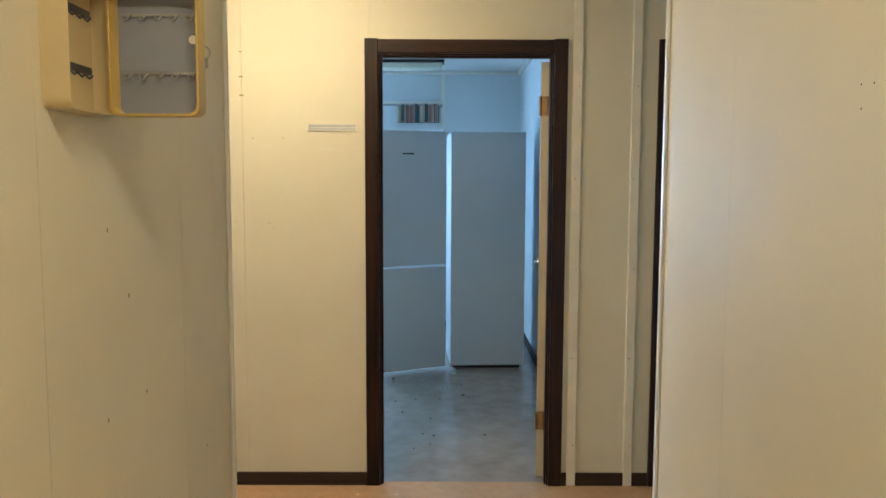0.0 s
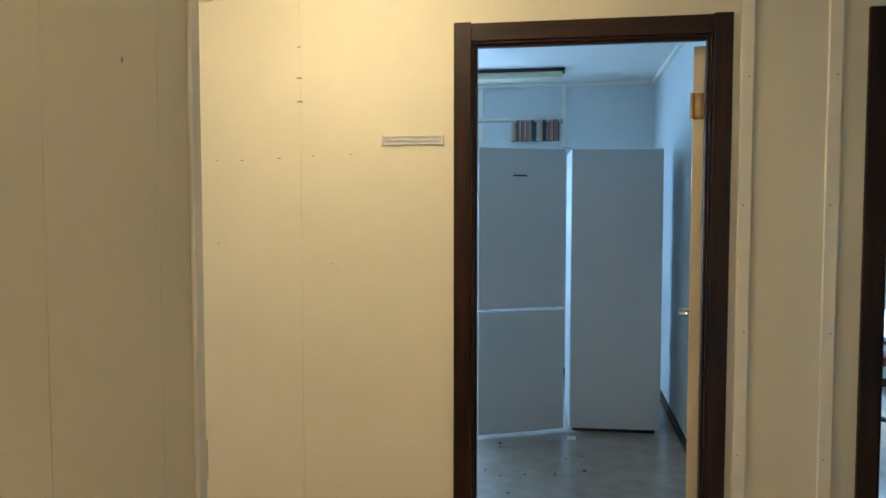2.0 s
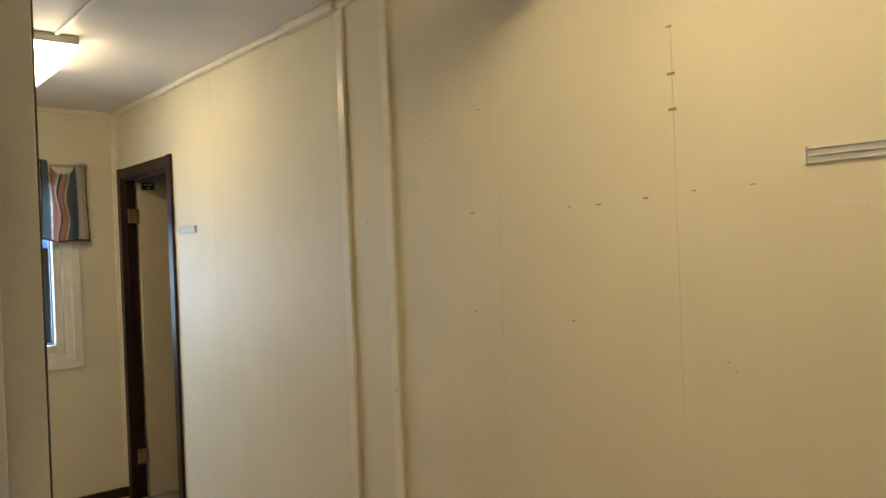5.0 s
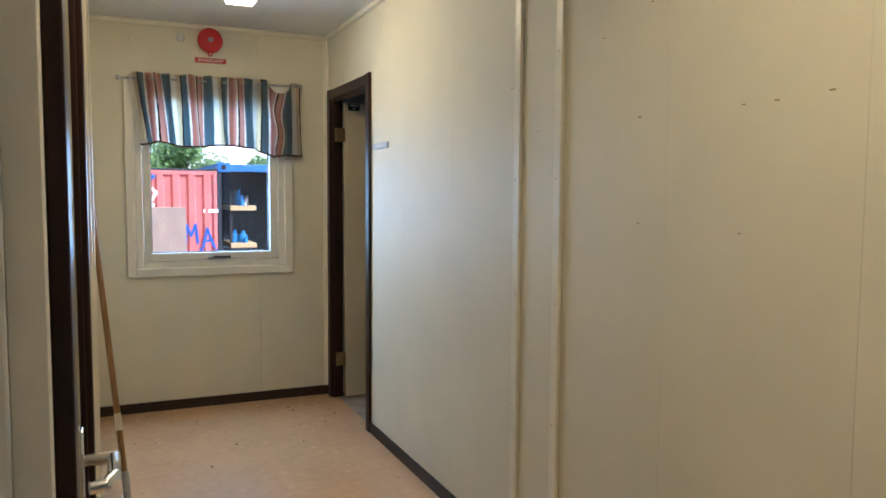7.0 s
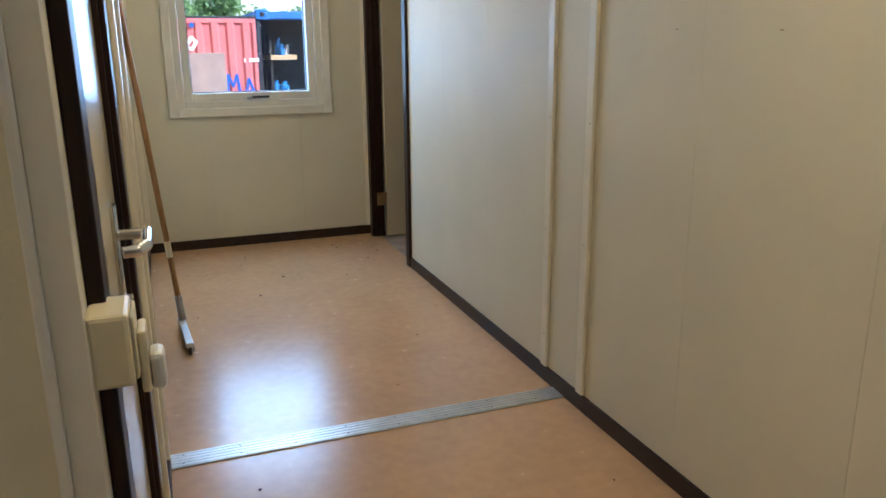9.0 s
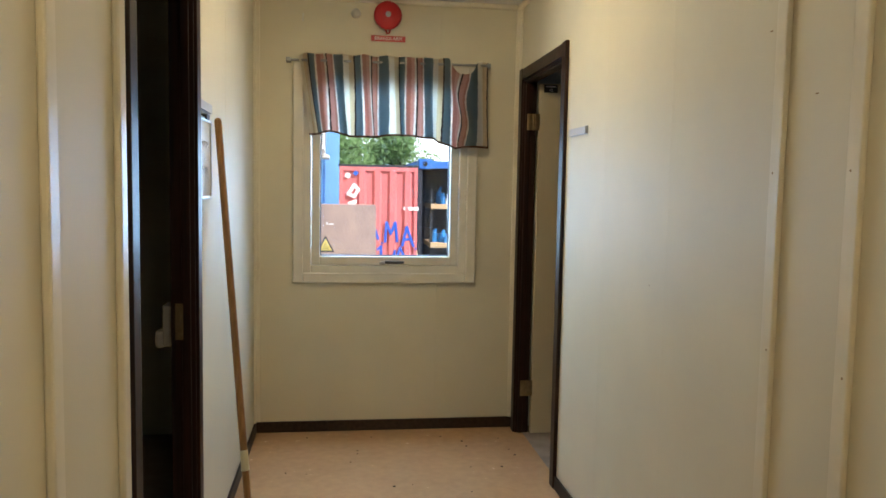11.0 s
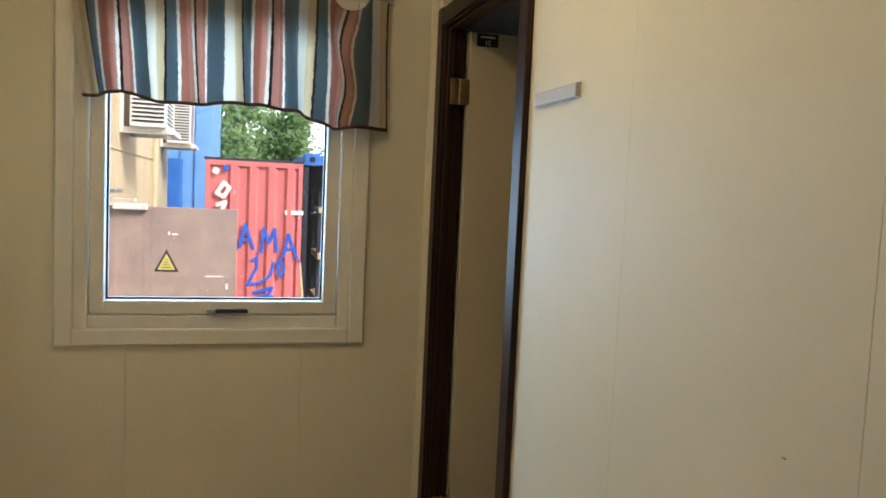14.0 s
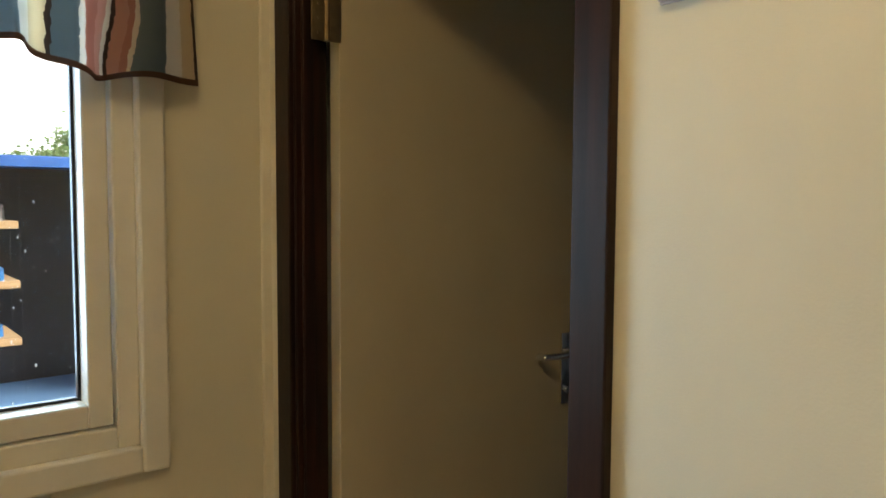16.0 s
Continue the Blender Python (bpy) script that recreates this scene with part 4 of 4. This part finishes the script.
for x in (-2.62, -3.45):
    locker("tall dark locker with red doors over a bench", pose(x, -0.50, 0))
sp = thing("plug", "white plug on a short lead by the changing-room door", "plug")
Shape().box(XB - WT - 0.045, XB - WT, -1.70, -1.62, 0.86, 1.0, 0.006).box(XB - WT - 0.075, XB - WT - 0.045, -1.68, -1.63, 0.85, 0.91, 0.01).make("body", WPLASTIC, sp)

# ---- outside ----
GZ = -0.85
structure(Shape().box(-400, 400, -400, 600, GZ - 0.1, GZ).make("ground", GRAVEL), "grey gravel yard", "ground")

structure(Shape().box(-70, 90, 90, 90.2, GZ, 60).make("backdrop", OVERCAST), "bright overcast sky behind the trees", "sky")

bd = thing("house", "beige clad building with wall-mounted outdoor units", "building")
Shape().box(-9, -1.635, 2.55, 8.3, GZ, 4.2).make("wall", BEIGE, bd)
for i in range(5):
    for j in range(4):
        Shape().box(-1.635, -1.62, 2.56 + i * 1.15 + 0.006, 2.56 + (i + 1) * 1.15 - 0.006, GZ + j * 1.25 + 0.006, min(4.2, GZ + (j + 1) * 1.25) - 0.006, 0.003).make("cladding_panel", BEIGE, bd)
Shape().rod((-1.60, 6.4, GZ), (-1.60, 6.4, 4.2), 0.03).make("downpipe", BEIGE, bd)
Shape().box(-9.1, -1.5, 2.5, 8.4, 4.2, 4.32).make("roof", NAVY, bd)


def outdoor_unit(m):
    p = thing("outdoor_unit", "white outdoor unit on wall brackets", "air conditioner", m, group="outdoor units")
    Shape().box(0.08, 0.36, 0, 0.80, 0.05, 0.60, 0.012).make("case", WPLASTIC, p)
    f = Shape()
    for k in range(14):
        f.box(0.10, 0.34, -0.006, 0.0, 0.09 + k * 0.034, 0.105 + k * 0.034)
        f.box(0.36, 0.366, 0.05, 0.55, 0.09 + k * 0.034, 0.10 + k * 0.034)
    tagged(f.make("grille", NAVY, p), kind="stuff")
    b = Shape()
    for y in (0.06, 0.72):
        b.box(0, 0.42, y, y + 0.035, 0.0, 0.05, 0.003).box(0, 0.03, y, y + 0.035, 0.0, 0.42, 0.003)
    b.box(0.36, 0.42, 0.0, 0.8, 0.0, 0.045, 0.003)
    b.make("bracket", WPLASTIC, p)
    return p


u = outdoor_unit(pose(-1.62, 3.75, 1.80))
copy_thing(u, pose(-1.62, 7.1, 1.84))

sd = thing("steel_door", "brown steel door standing open, with a warning triangle", "door")
Shape().box(-1.60, -0.695, 2.70, 2.745, GZ + 0.02, 1.25, 0.004).make("leaf", BROWNSTEEL, sd)
Shape().box(-1.50, -1.28, 2.655, 2.70, 1.225, 1.27, 0.008).rod((-1.36, 2.67, 1.28), (-1.36, 2.67, 1.30), 0.012).box(-1.60, -1.36, 2.665, 2.68, 1.295, 1.302).make("closer", WPLASTIC, sd)
for z in (1.08, 0.1, -0.6):
    Shape().rod((-1.608, 2.705, z - 0.06), (-1.608, 2.705, z + 0.06), 0.012).make("hinge", STEEL, sd)
Shape().prism([(-0.080, 0), (0.080, 0), (0, 0.155)], 0.002, pose(-1.157, 2.6995, 0.808, 90)).make("sign_border", INK, sd)
Shape().prism([(-0.057, 0), (0.057, 0), (0, 0.110)], 0.002, pose(-1.157, 2.697, 0.822, 90)).make("sign_face", YELLOW, sd)
t = Shape()
for k in range(4):
    t.box(-1.157 - 0.032 + 0.008 * k, -1.157 + 0.032 - 0.008 * k, 2.6938, 2.695, 0.834 + k * 0.018, 0.840 + k * 0.018)
tagged(t.make("sign_lettering", INK, sd), kind="stuff")
t = Shape().box(-1.15, -1.135, 2.698, 2.70, 1.06, 1.085).box(-1.125, -1.085, 2.698, 2.70, 1.06, 1.073).box(-0.90, -0.78, 2.698, 2.70, 0.775, 0.785).box(-0.765, -0.75, 2.698, 2.70, 0.69, 0.73)
tagged(t.make("marks", WHITEINK, sd), kind="stuff")
# canopy over the doorway
tagged(Shape().box(-1.62, -1.46, 2.56, 2.85, 1.335, 1.36, 0.003).make("door_canopy", STEEL), "small steel canopy over the doorway", "canopy")

cont = thing("container", "blue storage container with an open front and dark inside", "container")
cx0, cx1, cy0, cy1, cz = 0.06, 2.50, 6.20, 12.2, 1.80
# near-black walls: the shade of the inside is put into their colour
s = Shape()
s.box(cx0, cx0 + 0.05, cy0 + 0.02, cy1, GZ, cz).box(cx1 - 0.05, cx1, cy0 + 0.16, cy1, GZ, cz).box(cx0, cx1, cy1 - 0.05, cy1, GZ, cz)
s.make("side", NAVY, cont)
s = Shape()
for x in (cx1 - 0.16,):
    s.box(x, x + 0.16, cy0, cy0 + 0.16, GZ, cz - 0.12, 0.006)
s.box(cx0 + 0.16, cx1, cy0, cy0 + 0.12, cz - 0.11, cz - 0.01, 0.006).box(cx0, cx1, cy0 + 0.12, cy1, cz - 0.06, cz, 0.004)
s.make("frame", BLUE, cont)
for x in (cx0, cx1 - 0.17):
    Shape().box(x - 0.004, x + 0.175, cy0 - 0.004, cy0 + 0.165, cz - 0.12, cz + 0.02, 0.01).make("corner_casting", BLUE, cont)
# no real hole: a black disc paints the shade in the casting's opening
Shape().rod((cx0 + 0.085, cy0 - 0.008, cz - 0.05), (cx0 + 0.085, cy0 + 0.002, cz - 0.05), 0.035, n=14).make("casting_hole", GRIT_HOLE_BLACK, cont)
Shape().box(cx0 + 0.05, cx1 - 0.05, cy0 + 0.02, cy1 - 0.05, GZ, GZ + 0.14).make("floor", PALEBLUE, cont)
# near-black partition, coloured as the shade deeper in the container
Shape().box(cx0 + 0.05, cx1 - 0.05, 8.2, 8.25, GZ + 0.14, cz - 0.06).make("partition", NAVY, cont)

sh = thing("shelf", "rough pine shelves crowded with tools in the container", "shelf")
for z in (1.12, 0.56, 0.02):
    Shape().box(cx0 + 0.2, 0.64, 6.42, 7.3, z, z + 0.07, 0.004).make("board", PINE, sh)
for y in (6.5, 7.2):
    # posts coloured near-black to sink into the painted shade of the inside
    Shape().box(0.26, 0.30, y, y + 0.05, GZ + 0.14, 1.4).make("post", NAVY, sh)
rnd = random.Random(11)
for k in range(16):
    z = (1.19, 0.63, 0.09)[k % 3]
    x, y = rnd.uniform(0.30, 0.55), rnd.uniform(6.47, 6.9)
    h = rnd.uniform(0.07, 0.26)
    w = rnd.uniform(0.03, 0.07)
    q = Shape().rod((x, y, z), (x, y, z + h * 0.7), w, w * 0.9, 10).rod((x, y, z + h * 0.7), (x + 0.03, y, z + h), w * 0.5, w * 0.3, 8)
    tagged(q.make("tool", rnd.choice((TOOLBLUE, TOOLBLUE, BLACK, STEEL))), "tool standing on the container shelf", "tool", "tools on the shelf")
tagged(Shape().rod((0.16, 6.10, GZ), (0.02, 6.15, 0.55), 0.025).make("wooden_pole", PINE), "pine pole leaning on the container", "pole")

rd = thing("container_door", "faded red corrugated container door, open, with blue graffiti", "container door")
rx0, rx1, ry = -1.04, 0.035, 6.15
s = Shape().box(rx0, rx1, ry, ry + 0.03, GZ + 0.1, 1.69)
s.box(rx0, rx0 + 0.05, ry - 0.03, ry, GZ + 0.1, 1.69, 0.004).box(rx1 - 0.05, rx1, ry - 0.03, ry, GZ + 0.1, 1.69, 0.004)
s.box(rx0 + 0.05, rx1 - 0.05, ry - 0.03, ry, 1.63, 1.69, 0.004)
for k in range(4):
    x = -0.80 + k * 0.21
    s.prism([(0, 0), (0.03, 0.035), (0.10, 0.035), (0.13, 0)], 2.35, Matrix.Translation((x, ry, GZ + 0.15)) @ Matrix.Diagonal((1, -1, 1, 1)))
s.make("leaf", RED, rd)
Shape().box(rx0 - 0.02, rx1 + 0.02, ry - 0.02, ry + 0.04, 1.69, 1.72, 0.004).make("rail", NAVY, rd)
t = Shape()
for k, w in enumerate((0.025, 0.0, 0.03, 0.03, 0.03, 0.03)):
    if w:
        t.box(-0.16 + k * 0.036, -0.16 + k * 0.036 + w, ry - 0.042, ry - 0.039, 1.10, 1.15)
tagged(t.make("marking", WHITEINK, rd), kind="stuff")


def stroke(parent, name, points, r, mat, y):
    s = Shape()
    s.tube([(x, y, z) for x, z in points], r, 8)
    for v in s.bm.verts:
        v.co.y = y + (v.co.y - y) * 0.12
    return s.make(name, mat, parent)


yy = ry - 0.041
for dx, dz in ((-0.66, 0.70), (-0.17, 0.60)):
    stroke(rd, "graffiti", [(dx, dz), (dx + 0.06, dz + 0.27), (dx + 0.16, dz - 0.01)], 0.018, SPRAY, yy)
    stroke(rd, "graffiti", [(dx + 0.02, dz + 0.09), (dx + 0.14, dz + 0.11)], 0.017, SPRAY, yy)
stroke(rd, "graffiti", [(-0.41, 0.65), (-0.39, 0.93), (-0.33, 0.77), (-0.27, 0.93), (-0.24, 0.66)], 0.018, SPRAY, yy)
for x, z in ((-0.46, 0.64), (-0.20, 0.58), (0.01, 0.56)):
    stroke(rd, "graffiti", [(x, z), (x + 0.015, z + 0.012)], 0.016, SPRAY, yy)
stroke(rd, "graffiti", [(-0.52, 0.55), (-0.46, 0.60), (-0.46, 0.48), (-0.56, 0.28), (-0.40, 0.31), (-0.30, 0.40), (-0.27, 0.55)], 0.016, SPRAY, yy)
stroke(rd, "graffiti", [(-0.20, 0.58), (-0.23, 0.48), (-0.19, 0.38), (-0.15, 0.48), (-0.20, 0.58)], 0.017, SPRAY, yy)
stroke(rd, "graffiti", [(-0.50, 0.19), (-0.28, 0.25), (-0.32, 0.17), (-0.50, 0.12), (-0.27, 0.14), (-0.30, 0.08), (-0.52, 0.06)], 0.018, SPRAY, yy)
stroke(rd, "tag", [(-0.86, 1.40), (-0.92, 1.32), (-0.84, 1.28), (-0.78, 1.38), (-0.84, 1.44), (-0.88, 1.38)], 0.022, WHITEINK, yy)
stroke(rd, "tag", [(-0.92, 1.18), (-0.82, 1.22), (-0.86, 1.12), (-0.95, 1.08), (-0.86, 1.02)], 0.020, WHITEINK, yy)
stroke(rd, "tag", [(-0.96, 1.58), (-0.90, 1.55)], 0.035, WHITEINK, yy)
stroke(rd, "tag", [(-0.84, 1.62), (-0.80, 1.58)], 0.03, SPRAY, yy)

b2 = thing("container", "tall pale blue stacked containers in the yard", "container")
Shape().box(-4.0, -1.09, 9.0, 15, GZ, 4.3).make("body", PALEBLUE, b2)
r = Shape()
for k in range(14):
    r.box(-1.09, -1.06, 9.1 + k * 0.42, 9.3 + k * 0.42, GZ + 0.1, 4.2)
    r.box(-3.9 + k * 0.2, -3.8 + k * 0.2, 8.97, 9.0, GZ + 0.1, 4.2)
tagged(r.make("rib", PALEBLUE, b2), kind="stuff")
b3 = thing("container", "blue site container beside the building", "container")
Shape().box(-2.4, -1.46, 8.45, 8.9, GZ, 1.75, 0.01).make("body", BLUE, b3)


def tree(label, x, y, h, r, seed, n=6500):
    rn = random.Random(seed)
    p = thing("tree", label, "tree", pose(x, y, GZ), group="trees behind the yard")
    s = Shape().rod((0, 0, 0), (0.1, 0, h * 0.55), 0.16, 0.09, 10).rod((0.1, 0, h * 0.55), (0.0, 0.1, h * 0.92), 0.09, 0.02, 8)
    tips = []
    for k in range(11):
        z = h * (0.25 + 0.06 * k)
        a = k * 2.4 + rn.random()
        ln = r * (1.0 - 0.05 * k) * rn.uniform(0.7, 1.1)
        t = Vector((ln * math.cos(a), ln * math.sin(a), z + h * 0.12 * rn.random() + 0.2))
        s.rod((0.06, 0, z), t, 0.05, 0.012, 6)
        tips += [t, t * 0.7 + Vector((0, 0, z * 0.3)), t * 0.45 + Vector((0, 0, z * 0.58))]
    tips += [Vector((0, 0, h * 0.9)), Vector((0.2, 0.2, h * 0.8))]
    s.make("trunk", BARK, p)
    vs, fs = [], []
    for k in range(n):
        c = rn.choice(tips)
        d = Vector((rn.gauss(0, 1), rn.gauss(0, 1), rn.gauss(0, 0.8)))
        q = c + d * 0.30 * r * 0.55
        u = Vector((rn.gauss(0, 1), rn.gauss(0, 1), rn.gauss(0, 1))).normalized()
        w = u.orthogonal().normalized()
        l = rn.uniform(0.05, 0.10)
        i = len(vs)
        vs += [q - u * l, q + w * l * 0.5, q + u * l, q - w * l * 0.5]
        fs.append((i, i + 1, i + 2, i + 3))
    me = bpy.data.meshes.new("leaves")
    me.from_pydata(vs, [], fs)
    me.materials.append(LEAF)
    ob = new("leaves", me)
    ob.parent = p
    tagged(ob, kind="stuff")
    return p


for k, (x, y, h, r) in enumerate(((-3.2, 19, 6.2, 2.0), (-1.6, 18, 5.8, 1.9), (-0.6, 20, 5.7, 1.7), (0.7, 19, 4.5, 1.3), (3.6, 20, 3.5, 1.2), (5.4, 22, 4.6, 1.6), (-1.4, 23, 6.6, 2.3),
                                  (10.5, -5.5, 4.5, 1.8), (11, -8.5, 5.0, 2.0), (11.5, -11, 5.2, 2.0), (12, -14, 5.2, 2.0), (10.5, -3.0, 4.6, 1.8), (12, 0, 5, 2))):
    tree("leafy birch with a pale green crown", x, y, h, r, 20 + k)

r2 = thing("container", "faded red container outside the kitchen window", "container")
Shape().box(7.2, 9.6, -5.2, 0.5, GZ, 1.62, 0.01).make("body", RED, r2)
r = Shape()
for k in range(18):
    r.box(7.17, 7.2, -5.1 + k * 0.31, -4.96 + k * 0.31, GZ + 0.1, 1.55)
tagged(r.make("rib", RED, r2), kind="stuff")
hs = thing("house", "low brown timber house outside the meeting-room window", "house")
Shape().box(8.2, 9.8, -14, -6.4, GZ, 1.0).make("wall", BEIGE, hs)
Shape().box(8.0, 9.9, -14.2, -6.2, 1.0, 1.25).make("roof", BROWNSTEEL, hs)
for k in range(6):
    Shape().box(8.17, 8.2, -13.9, -6.5, GZ + 0.2 + k * 0.27, GZ + 0.40 + k * 0.27, 0.004).make("board", BEIGE, hs)
